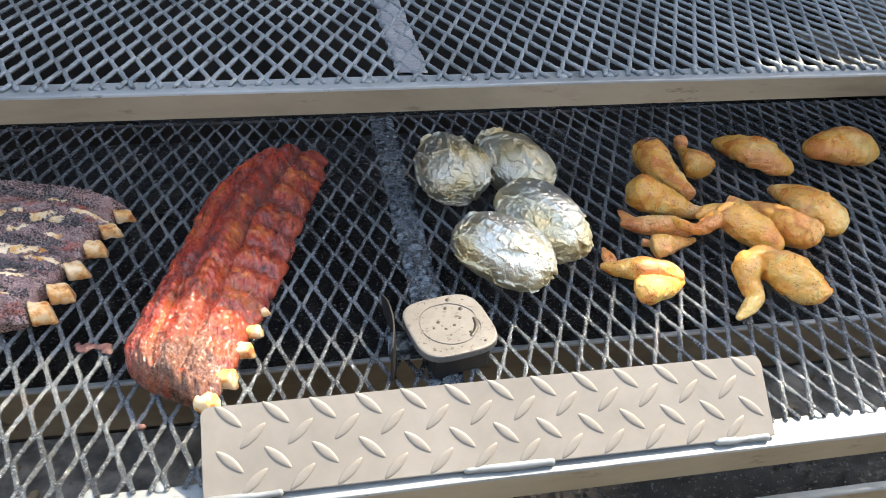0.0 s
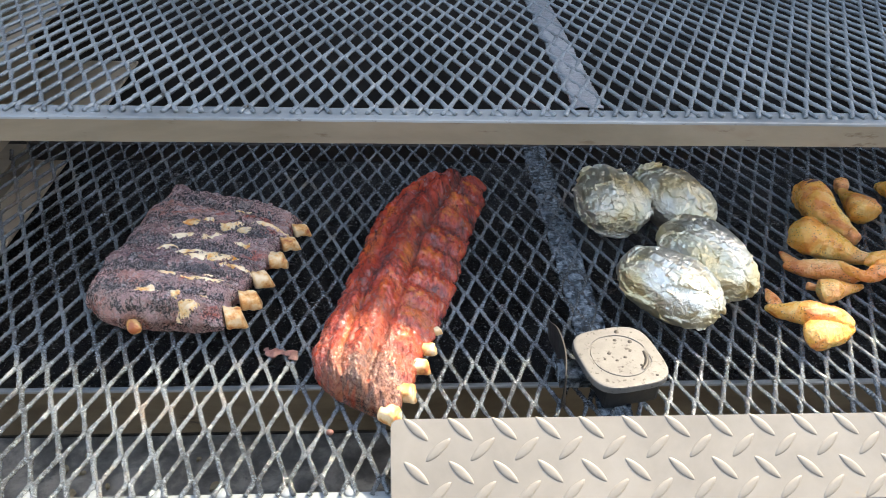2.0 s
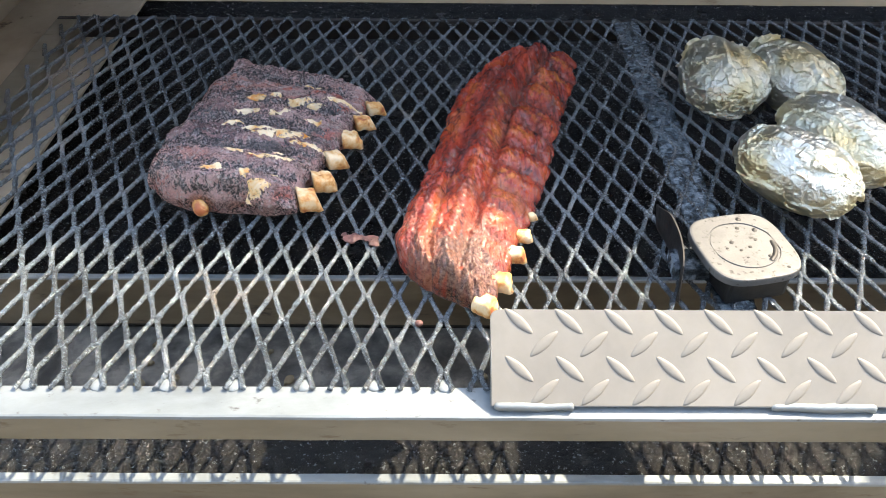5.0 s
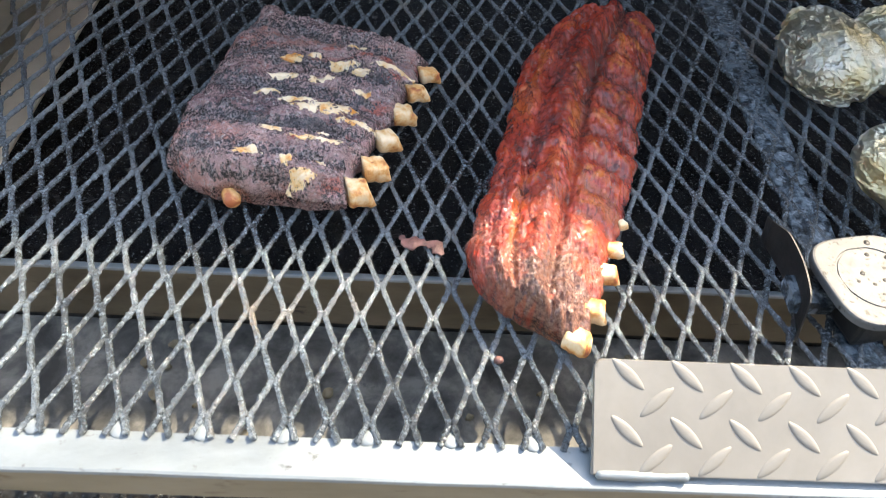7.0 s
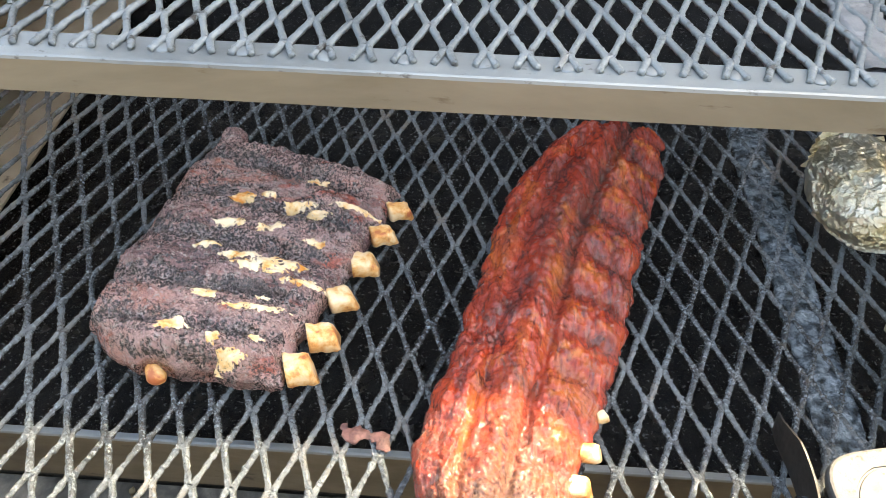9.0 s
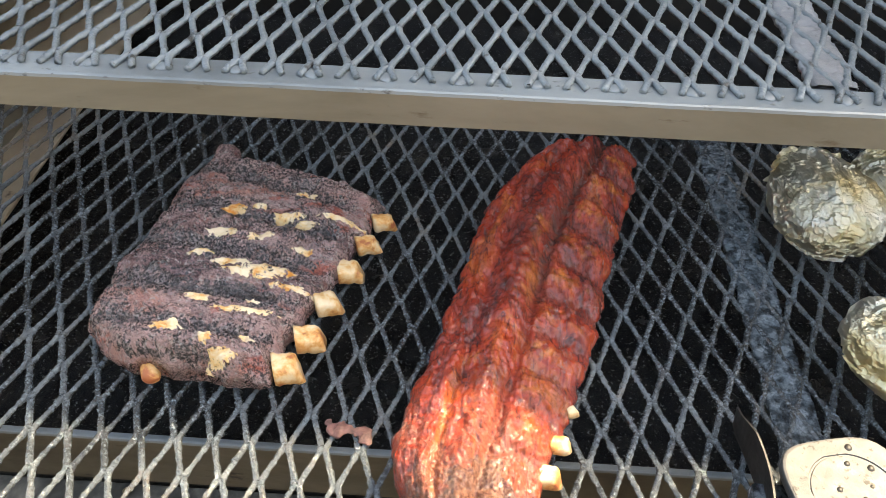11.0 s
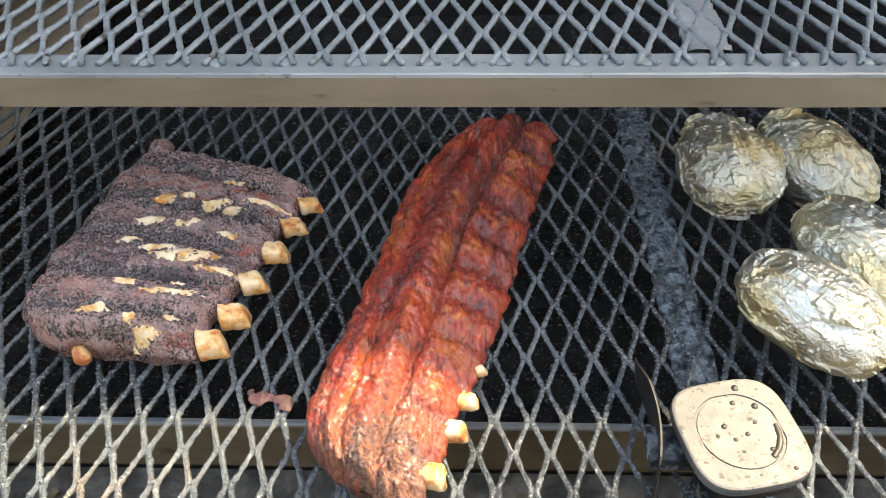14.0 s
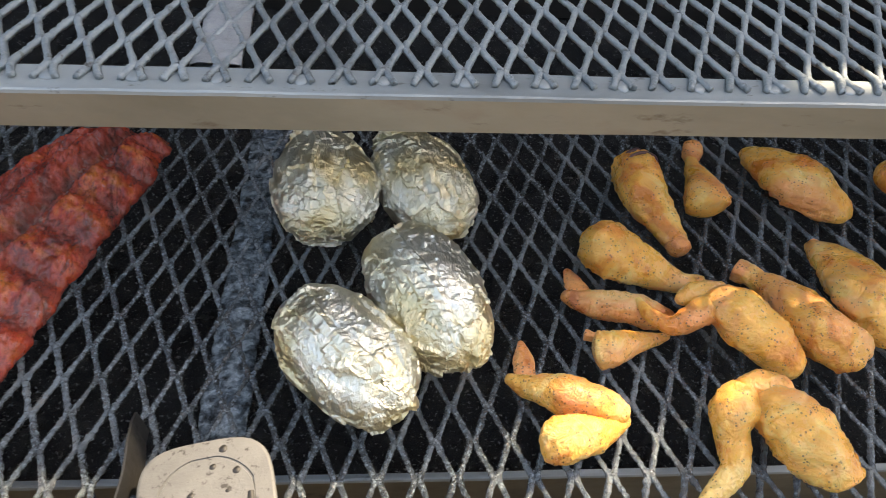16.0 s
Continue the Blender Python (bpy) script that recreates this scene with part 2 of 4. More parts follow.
def chicken_material(name, skin, pale, brown):
    m, nt, b = material(name, skin, 0.45)
    v = coords(nt)
    col = ramp(nt, noise_tex(nt, v, 24, 7, 0.62, 0.8), [(0.40, brown), (0.48, skin), (0.53, skin), (0.61, pale)])
    pink = ramp(nt, noise_tex(nt, v, 17, 5, 0.6, 0.5), grey(0.50, 0, 0.62, 0.75))
    col = mixc(nt, pink, col, (0.94, 0.40, 0.15))
    pep = nt.nodes.new("ShaderNodeTexVoronoi")
    pep.inputs["Scale"].default_value = 400
    nt.links.new(v, pep.inputs["Vector"])
    k1 = ramp(nt, pep.outputs["Distance"], grey(0.20, 0.8, 0.32, 0))
    k2 = ramp(nt, noise_tex(nt, v, 90, 4, 0.65), grey(0.48, 0, 0.56, 1))
    k = mixc(nt, 1.0, k1, k2, "MULTIPLY")
    col = mixc(nt, k, col, (0.05, 0.03, 0.02))
    nt.links.new(col, b.inputs["Base Color"])
    nt.links.new(ramp(nt, noise_tex(nt, v, 50, 5, 0.6), grey(0.35, 0.20, 0.65, 0.42)), b.inputs["Roughness"])
    p = bump(nt, b, noise_tex(nt, v, 85, 7, 0.66, 2.2), 1.0, 0.0045, None, 0.2)
    bump(nt, b, noise_tex(nt, v, 420, 4, 0.6), 0.5, 0.0010, p, 0.2)
    b.inputs["Subsurface Weight"].default_value = 0.22
    b.inputs["Subsurface Radius"].default_value = (0.006, 0.003, 0.001)
    b.inputs["Coat Weight"].default_value = 0.5
    b.inputs["Coat Roughness"].default_value = 0.2
    return m


MAT_CHICK = chicken_material("golden_chicken_skin", (0.97, 0.465, 0.092), (0.98, 0.63, 0.21), (0.79, 0.25, 0.038))
MAT_CHICK_RED = chicken_material("reddish_wing_skin", (0.88, 0.35, 0.11), (0.94, 0.52, 0.20), (0.68, 0.20, 0.055))


def foil_material():
    m, nt, b = material("crumpled_foil", (0.78, 0.76, 0.70), 0.24, 1.0)
    v = coords(nt)
    # gold stop paints warm reflections of the surroundings into the foil colour
    col = ramp(nt, noise_tex(nt, v, 18, 4, 0.5), [(0.40, (0.64, 0.54, 0.32)), (0.5, (0.68, 0.64, 0.49)), (0.60, (0.70, 0.69, 0.61))])
    nt.links.new(col, b.inputs["Base Color"])
    nt.links.new(ramp(nt, noise_tex(nt, v, 90, 4, 0.6), grey(0.35, 0.30, 0.65, 0.46)), b.inputs["Roughness"])
    vo = nt.nodes.new("ShaderNodeTexVoronoi")
    vo.feature = "F1"
    vo.inputs["Scale"].default_value = 150
    wv = coords(nt, (1, 1, 1))
    nt.links.new(wv, vo.inputs["Vector"])
    p = bump(nt, b, vo.outputs["Distance"], 0.5, 0.0010)
    bump(nt, b, noise_tex(nt, coords(nt, (1.0, 0.35, 1.0), (0, 0, 0.6)), 150, 5, 0.6, 2.5), 0.8, 0.0016, p)
    return m


MAT_FOIL = foil_material()


# ---- shape helpers ----
def mesh_from(name, verts, faces, mats, smooth=True, slots=None):
    me = bpy.data.meshes.new(name)
    me.from_pydata([tuple(v) for v in verts], [], [tuple(f) for f in faces])
    for m in mats if isinstance(mats, (list, tuple)) else [mats]:
        me.materials.append(m)
    me.polygons.foreach_set("use_smooth", [smooth] * len(me.polygons))
    if slots is not None:
        me.polygons.foreach_set("material_index", slots)
    me.update()
    return me


def thing(name, label, category, loc=(0, 0, 0), group="", kind=""):
    ob = new(name)
    ob.location = loc
    ob.empty_display_size = 0.05
    return tagged(ob, label, category, group, kind)


def part(name, mesh, parent, label="", m=None):
    """One mesh under a thing or a part; its vertices are given in the world's axes unless m places it."""
    ob = new(name, mesh)
    ob.parent = parent
    if m is None:
        up = parent
        shift = Vector((0, 0, 0))
        while up is not None:
            shift = shift + up.location
            up = up.parent
        ob.location = -shift
    else:
        ob.matrix_basis = m
    return tagged(ob, label)


def solo(name, mesh, label, category, group="", kind=""):
    return tagged(new(name, mesh), label, category, group, kind)


def bm_mesh(name, bm, mat, smooth=False):
    me = bpy.data.meshes.new(name)
    bmesh.ops.recalc_face_normals(bm, faces=bm.faces)
    bm.to_mesh(me)
    bm.free()
    me.materials.append(mat)
    me.polygons.foreach_set("use_smooth", [smooth] * len(me.polygons))
    return me


def box_mesh(name, lo, hi, mat, bevel=0.0015):
    bm = bmesh.new()
    bmesh.ops.create_cube(bm, size=1.0)
    for v in bm.verts:
        v.co = Vector([lo[i] + (v.co[i] + 0.5) * (hi[i] - lo[i]) for i in range(3)])
    if bevel:
        bmesh.ops.bevel(bm, geom=bm.edges[:], offset=bevel, segments=2, affect="EDGES", profile=0.6)
    return bm_mesh(name, bm, mat)


def spline(pts, u):
    """Catmull-Rom through rows of numbers, u from 0 to 1."""
    n = len(pts) - 1
    f = min(max(u, 0.0), 1.0) * n
    i = min(int(f), n - 1)
    t = f - i
    p1, p2 = np.array(pts[i], float), np.array(pts[i + 1], float)
    p0 = np.array(pts[i - 1], float) if i > 0 else 2 * p1 - p2
    p3 = np.array(pts[i + 2], float) if i + 2 <= n else 2 * p2 - p1
    return 0.5 * (2 * p1 + (p2 - p0) * t + (2 * p0 - 5 * p1 + 4 * p2 - p3) * t * t + (3 * p1 - p0 - 3 * p2 + p3) * t ** 3)


def fbm(p, f, octaves=4):
    return noise.fractal(Vector(p) * f, 1.0, 2.0, octaves)


def loft(pts, nu=40, nv=24, flat=1.0, rough=0.06, seed=0.0):
    """A rounded limb through rows of x, y, z, radius. flat squeezes its height."""
    length = sum((Vector(a[:3]) - Vector(b[:3])).length for a, b in zip(pts, pts[1:]))
    e0, e1 = min(0.4, 0.9 * pts[0][3] / length), min(0.4, 0.9 * pts[-1][3] / length)
    verts, faces = [], []
    us = [0.5 - 0.5 * math.cos(math.pi * i / nu) for i in range(nu + 1)]
    for u in us:
        c = spline(pts, u)
        d = Vector((spline(pts, min(1, u + 0.01)) - spline(pts, max(0, u - 0.01)))[:3]).normalized()
        side = d.cross(Vector((0, 0, 1))).normalized()
        up = side.cross(d)
        r = c[3]
        if u < e0:
            r *= math.sqrt(max(0.0004, 1 - (1 - u / e0) ** 2))
        if u > 1 - e1:
            r *= math.sqrt(max(0.0004, 1 - (1 - (1 - u) / e1) ** 2))
        for k in range(nv):
            a = 2 * math.pi * k / nv
            q = Vector(c[:3]) + (side * math.cos(a) + up * math.sin(a) * flat) * r
            s = Vector((seed, seed * 0.7, 0))
            g = 1 + rough * (1.2 * noise.noise((q + s) * 38) + 0.8 * noise.noise((q + s) * 95) + 0.45 * (0.35 - abs(noise.noise((q + s) * 60)) * 2) + 0.45 * (0.35 - abs(noise.noise((q + s) * 190)) * 2) + 0.4 * noise.noise((q + s) * 380))
            verts.append(Vector(c[:3]) + (q - Vector(c[:3])) * g)
    for i in range(nu):
        for k in range(nv):
            a, b = i * nv + k, i * nv + (k + 1) % nv
            faces.append((a, b, b + nv, a + nv))
    faces.append(tuple(range(nv))[::-1])
    faces.append(tuple(nu * nv + k for k in range(nv)))
    return verts, faces


def join(pieces):
    verts, faces = [], []
    for v, f in pieces:
        n = len(verts)
        verts += v
        faces += [tuple(i + n for i in q) for q in f]
    return verts, faces


def rest(verts, z):
    low = min(v[2] for v in verts)
    return [Vector((v[0], v[1], v[2] + z - low)) for v in verts]


# ---- racks of expanded steel ----
PITCH, LONG = 0.0235, 0.0508     # diamond width and length
STRAND, THICK = 0.0042, 0.0032


def expanded_sheet(name, x0, y0, z0, k0, k1, j0, j1, mat, seed, slim=1.0, lean=20, crust=0.09):
    """Strands from knuckle to knuckle, each leaning to the front as the stretched sheet leaves them; every knuckle joins two strands side by side. The front edge is cut through the open diamonds."""
    rng = np.random.default_rng(seed)
    s_full = np.linspace(0.0, 1.0, 17)
    segs = []
    for j in range(j0 - 1, j1):
        for k in range(k0, k1):
            if (k + j) % 2:
                continue
            for d in (1, -1):
                segs.append((k, j, d))
    segs = np.array(segs)
    n, m = len(segs), len(s_full)
    s = np.tile(s_full, (n, 1))
    first = segs[:, 1] == j0 - 1
    s[first] = 0.47 + 0.53 * s_full
    blend = 0.82 * s + 0.18 * (s * s * (3 - 2 * s))
    d = segs[:, 2:3]
    xa = segs[:, 0:1] * PITCH / 2 + d * 0.30 * STRAND
    xb = (segs[:, 0:1] + d) * PITCH / 2 - d * 0.30 * STRAND
    x = x0 + xa + (xb - xa) * blend
    y = y0 + (segs[:, 1:2] + s) * LONG / 2
    wob = rng.normal(0, 0.00020, (n, m))
    x = x + wob * np.sin(np.pi * s)
    z = z0 + rng.normal(0, 0.00018, (n, m)) + 0.0007 * d * (s - 0.5)
    z[:, 0] = z0 - 0.0003 * d[:, 0]
    z[:, -1] = z0 + 0.0003 * d[:, 0]
    tx, ty = np.gradient(x, axis=1), np.gradient(y, axis=1)
    ln = np.hypot(tx, ty)
    nx, ny = ty / ln, -tx / ln
    w = slim * STRAND / 2 * (1.04 + 1.1 * np.abs(s - 0.5) ** 2 + rng.normal(0, crust, (n, m)))
    h = THICK / 2 * (1 + rng.normal(0, crust, (n, m)))
    cut = 0.62
    ring = [(1, 0.2), (cut, 1), (-cut, 1), (-1, 0.2), (-0.9, -1), (0.9, -1)]
    # the lean dies away at the knuckles
    th = np.radians(lean) * np.sign(ny) * np.clip(np.sin(np.pi * np.clip(s, 0.0, 1.0)) * 1.5, 0.0, 1.0)
    ca, sa = np.cos(th), np.sin(th)
    co = np.stack([np.stack([x + nx * (w * a * ca - h * b * sa), y + ny * (w * a * ca - h * b * sa), z + h * b * ca + w * a * sa], -1) for a, b in ring], 2)
    q = len(ring)
    verts = co.reshape(-1, 3)
    base = (np.arange(n)[:, None] * m + np.arange(m - 1)[None, :]).reshape(-1) * q
    faces = []
    for a in range(q):
        b = (a + 1) % q
        faces.append(np.stack([base + a, base + a + q, base + b + q, base + b], 1))
    quads = np.concatenate(faces)
    me = bpy.data.meshes.new(name)
    ends0 = np.arange(n) * m * q
    capped = [tuple(int(e) + i for i in range(q)) for e in ends0[first]]
    me.from_pydata(verts.tolist(), [], quads.tolist() + capped)
    me.materials.append(mat)
    me.polygons.foreach_set("use_smooth", [crust < 0.1] * len(me.polygons))
    me.update()
    return me


def angle_bar(name, xa, xb, yf, yb, zt, zb, seed, face=None):
    """Angle iron along x: flange on top, face to the front, with a worn rounded edge."""
    prof = [(yb, zt), (yf + 0.0022, zt), (yf + 0.0007, zt - 0.0006), (yf, zt - 0.0024), (yf, zb), (yf + 0.0032, zb), (yf + 0.0032, zt - 0.0036), (yb, zt - 0.0036)]
    n, q = 90, len(prof)
    verts, faces, slots = [], [], []
    for i in range(n + 1):
        x = xa + (xb - xa) * i / n
        for y, z in prof:
            verts.append((x, y + 0.0004 * noise.noise((x * 30, seed, z * 50)), z + 0.0004 * noise.noise((x * 25, seed + 5, y * 50))))
    for i in range(n):
        for a in range(q):
            b = (a + 1) % q
            faces.append((i * q + a, i * q + b, i * q + q + b, i * q + q + a))
            slots.append(0 if a in (0, 1, 2, 7) else 1)
    faces += [tuple(range(q)), tuple(n * q + a for a in range(q))[::-1]]
    slots += [1, 1]
    return mesh_from(name, verts, faces, [MAT_FLANGE, face or MAT_FACE], False, slots)


def weld_mesh():
    v, f = [], []
    nu, nv = 5, 10
    for i in range(nu + 1):
        a = 0.5 * math.pi * i / nu
        for k in range(nv):
            b = 2 * math.pi * k / nv
            r = math.cos(a) * (1 + 0.2 * noise.noise((math.cos(b) * 2, math.sin(b) * 2, i * 0.5)))
            v.append((0.0052 * r * math.cos(b), 0.0062 * r * math.sin(b), 0.0019 * math.sin(a)))
    for i in range(nu):
        for k in range(nv):
            f.append((i * nv + k, i * nv + (k + 1) % nv, (i + 1) * nv + (k + 1) % nv, (i + 1) * nv + k))
    return mesh_from("weld", v, f, MAT_FLANGE)


WELD = weld_mesh()
RACK_L, RACK_R = -0.565, 0.985


def rack(label, x0, y0, z0, k0, k1, j0, j1, mesh_mat, seed, strip_x, weld_ks, front):
    yf = y0 + j0 * LONG / 2 - front
    yb = y0 + j1 * LONG / 2
    top = z0 - THICK / 2 - 0.0002
    ob = thing("cooking_rack", label, "rack", (0, yf, top), "sliding racks of the smoker")
    part("expanded_mesh", expanded_sheet("expanded_mesh", x0, y0, z0, k0, k1, j0, j1, mesh_mat, seed, *((0.80, 28, 0.16) if z0 < 0.1 else (0.92, 18, 0.09))), ob)
    part("front_bar", angle_bar("front_bar", RACK_L, RACK_R, yf, yf + 0.0255, top, top - 0.0245, seed), ob, "tan-stained angle iron with a worn bluish top")
    part("back_bar", box_mesh("back_bar", (RACK_L, yb - 0.004, top - 0.0245), (RACK_R, yb + 0.004, top), MAT_DULL_BLACK), ob)
    for x in (RACK_L, RACK_R - 0.026):
        part("side_bar", box_mesh("side_bar", (x, yf + 0.026, top - 0.0245), (x + 0.026, yb - 0.0045, top), MAT_FACE), ob)
    v, f = [], []
    n = 320
    for i in range(n + 1):
        y = yf + 0.027 + (yb - yf - 0.034) * i / n
        for a, (dx, dz) in enumerate(((-1, -0.004), (-1, 0), (-0.66, 0.0009), (-0.33, 0.0012), (0, 0.0010), (0.33, 0.0012), (0.66, 0.0009), (1, 0), (1, -0.004))):
            w = 0.0148 + 0.0022 * noise.noise((y * 40, seed + (dx > 0) * 3, 1)) + 0.0012 * noise.noise((y * 190, seed + (dx > 0) * 5, 2))
            v.append((strip_x + dx * w, y, top + 0.0012 + dz + 0.0009 * noise.noise((y * 60, dx * 3, seed)) + 0.0016 * noise.noise((y * 210, dx * 4, seed + 2))))
    for i in range(n):
        for a in range(9):
            b = (a + 1) % 9
            f.append((i * 9 + a, i * 9 + b, i * 9 + 9 + b, i * 9 + 9 + a))
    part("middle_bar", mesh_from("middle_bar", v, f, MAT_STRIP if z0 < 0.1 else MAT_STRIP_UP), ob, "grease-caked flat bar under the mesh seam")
    for k in weld_ks:
        part("weld", WELD, ob, m=pose(x0 + k * PITCH / 2, y0 + j0 * LONG / 2 - 0.009 - yf, 0.0, 0, 0, 37 * k))
    return ob


LOW_Z, UP_Z = 0.0, 0.172
lower = rack("pulled-out lower rack of greasy expanded steel, full of meat", 0.0, 0.0, LOW_Z, -46, 83, -2, 20, MAT_GRATE_LOW, 3, 0.1280, range(-44, 82, 4), 0.0355)
upper = rack("empty upper rack of sooty grey expanded steel", 0.1323, 0.246, UP_Z, -57, 72, 0, 20, MAT_GRATE, 8, 0.1290, range(-56, 72, 4), 0.0240)


# ---- tread-plate handle on the lower rack ----
def bump_mesh():
    v, f = [], []
    nu, nv = 5, 16
    for i in range(nu + 1):
        a = 0.5 * math.pi * i / nu
        r = math.cos(a) ** 0.8
        for k in range(nv):
            b = 2 * math.pi * k / nv
            y = 0.0036 * math.sin(b) * (1 - 0.35 * math.cos(b) ** 2)
            v.append((0.0128 * r * math.cos(b), y * r, 0.0012 * math.sin(a)))
    for i in range(nu):
        for k in range(nv):
            f.append((i * nv + k, i * nv + (k + 1) % nv, (i + 1) * nv + (k + 1) % nv, (i + 1) * nv + k))
    return mesh_from("tread_bump", v, f, MAT_TREAD)


def tread_handle():
    wide, high, thick, r = 0.437, 0.064, 0.004, 0.006
    bm = bmesh.new()
    ring = [(0, 0), (wide, 0)]
    for cx, cy, a0 in ((wide - r, high - r, 0), (r, high - r, 90)):
        for i in range(6):
            a = radians(a0 + 18 * i)
            ring.append((cx + r * math.cos(a), cy + r * math.sin(a)))
    lowv = [bm.verts.new((x, y, 0)) for x, y in ring]
    topv = [bm.verts.new((x, y, thick)) for x, y in ring]
    bm.faces.new(lowv[::-1])
    tf = bm.faces.new(topv)
    for i in range(len(ring)):
        j = (i + 1) % len(ring)
        bm.faces.new((lowv[i], lowv[j], topv[j], topv[i]))
    bmesh.ops.bevel(bm, geom=list(tf.edges), offset=0.0008, segments=2, affect="EDGES")
    plate = part("handle_plate", bm_mesh("handle_plate", bm, MAT_TREAD), lower, "grey-beige painted steel tread plate",
                 pose(-0.063, 0.0090, 0.0012, 39, 0, 0))
    bmp = bump_mesh()
    for row, (d, turn, off) in enumerate(((0.056, -42, 0.019), (0.041, 42, 0.0355), (0.0245, -42, 0.019), (0.0095, 42, 0.0355))):
        x = off
        while x < wide - 0.012:
            part("tread_bump", bmp, plate, m=pose(x, d, thick - 0.0002, 0, 0, turn))
            x += 0.0335
    for xa, xb in ((0.002, 0.055), (0.185, 0.255), (0.385, 0.432)):
        v, f = loft([(xa, 0.0, 0.003, 0.0028), ((xa + xb) / 2, 0.0, 0.003, 0.0034), (xb, 0.0, 0.003, 0.0028)], 24, 8, 1, 0.3)
        part("weld_bead", mesh_from("weld_bead", v, f, MAT_FLANGE), plate, m=Matrix())


tread_handle()


# ---- the smoker's chamber ----
smoker = thing("barbecue_smoker", "large steel barbecue smoker with its lid raised open", "smoker", (0.2, 0.5, -0.35))
WL, WR, WF, WB = -0.66, 1.06, 0.118, 0.86
part("back_wall", box_mesh("back_wall", (WL, WB, -0.35), (WR, WB + 0.006, 0.34), MAT_DULL_BLACK), smoker, "black back wall")
# end walls change from tan to black at the lower rack's level
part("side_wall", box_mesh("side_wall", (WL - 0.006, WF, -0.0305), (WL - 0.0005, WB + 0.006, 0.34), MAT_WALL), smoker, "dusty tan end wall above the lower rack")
part("lower_side_wall", box_mesh("lower_side_wall", (WL - 0.006, WF, -0.35), (WL - 0.0005, WB + 0.006, -0.031), MAT_DULL_BLACK), smoker, "black end wall below the lower rack")
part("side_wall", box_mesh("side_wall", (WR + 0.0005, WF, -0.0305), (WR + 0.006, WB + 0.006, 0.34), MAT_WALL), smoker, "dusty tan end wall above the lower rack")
part("lower_side_wall", box_mesh("lower_side_wall", (WR + 0.0005, WF, -0.35), (WR + 0.006, WB + 0.006, -0.031), MAT_DULL_BLACK), smoker, "black end wall below the lower rack")
part("chamber_floor", box_mesh("chamber_floor", (WL - 0.02, 0.10, -0.372), (WR + 0.02, WB + 0.02, -0.3501), MAT_DULL_BLACK, 0), smoker)
part("lip", angle_bar("lip", WL, WR, 0.112, 0.1175, -0.065, -0.124, 21, MAT_LIP), smoker, "tan front lip with a bright worn edge")
part("front_wall", box_mesh("front_wall", (WL, 0.113, -0.35), (WR, 0.1175, -0.1245), MAT_DULL_BLACK), smoker)
part("raised_panel", box_mesh("raised_panel", (WL - 0.2, WB + 0.010, 0.30), (1.315, WB + 0.022, 1.549), MAT_LID), smoker, "brown lid standing open behind the racks")
# unseen panel and bar, added to narrow the sunlight between the raised panels
part("shade_panel", box_mesh("shade_panel", (1.316, WB + 0.010, 0.30), (1.471, WB + 0.022, 1.378), MAT_LID), smoker, "unseen brown panel added to shade the chicken")
part("shade_bar", box_mesh("shade_bar", (1.316, WB + 0.010, 1.425), (1.471, WB + 0.022, 1.488), MAT_LID), smoker, "unseen brown bar added to cut the sun gap")
# unseen panel, added to keep the sun off the racks' right end
part("raised_panel", box_mesh("raised_panel", (1.472, WB + 0.010, 0.30), (2.9, WB + 0.022, 1.720), MAT_LID), smoker, "unseen brown panel added to shade the right of the racks")
for zr, ya in ((-0.0262, WF + 0.001), (0.1458, 0.20)):
    for xa, xb in ((WL + 0.0005, -0.495), (0.955, WR)):
        part("rack_rail", box_mesh("rack_rail", (xa, ya, zr - 0.004), (xb, WB - 0.0005, zr), MAT_WALL), smoker, "dusty tan rail carrying a rack")
drip = []
nx, ny = 260, 110
for i in range(nx + 1):
    for j in range(ny + 1):
        x, y = WL + 0.002 + (WR - WL - 0.004) * i / nx, WF + 0.002 + (WB - WF - 0.01) * j / ny
        drip.append((x, y, -0.118 + 0.004 * fbm((x, y, 0.3), 26, 4) + 0.0045 * noise.noise((x * 120, y * 120, 3))))
dfaces = [(i * (ny + 1) + j, (i + 1) * (ny + 1) + j, (i + 1) * (ny + 1) + j + 1, i * (ny + 1) + j + 1) for i in range(nx) for j in range(ny)]
nd = len(drip)
edge = [i * (ny + 1) for i in range(nx + 1)] + [nx * (ny + 1) + j for j in range(1, ny + 1)] + [i * (ny + 1) + ny for i in range(nx - 1, -1, -1)] + [j for j in range(ny - 1, 0, -1)]
drip += [(drip[e][0], drip[e][1], -0.35) for e in edge]
dfaces += [(edge[a], nd + a, nd + (a + 1) % len(edge), edge[(a + 1) % len(edge)]) for a in range(len(edge))]
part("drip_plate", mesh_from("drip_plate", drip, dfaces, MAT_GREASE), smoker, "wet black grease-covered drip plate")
part("front_shelf", box_mesh("front_shelf", (-0.9, 0.0045, -0.142), (1.3, 0.1105, -0.126), MAT_SHELF), smoker, "weathered grey front shelf with dry leaf litter")
# repeats drip plate and lip ahead of the rack, added where none stands
drip_repeat, nx, ny = [], 420, 16
for i in range(nx + 1):
    for j in range(ny + 1):
        x, y = -0.9 + 2.2 * i / nx, -0.0515 + 0.0545 * j / ny
        drip_repeat.append((x, y, -0.139 + 0.003 * noise.noise((x * 60, y * 60, 2)) + 0.0035 * max(0.0, noise.noise((x * 170, y * 170, 8)))))
gfaces = [(i * (ny + 1) + j, (i + 1) * (ny + 1) + j, (i + 1) * (ny + 1) + j + 1, i * (ny + 1) + j + 1) for i in range(nx) for j in range(ny)]
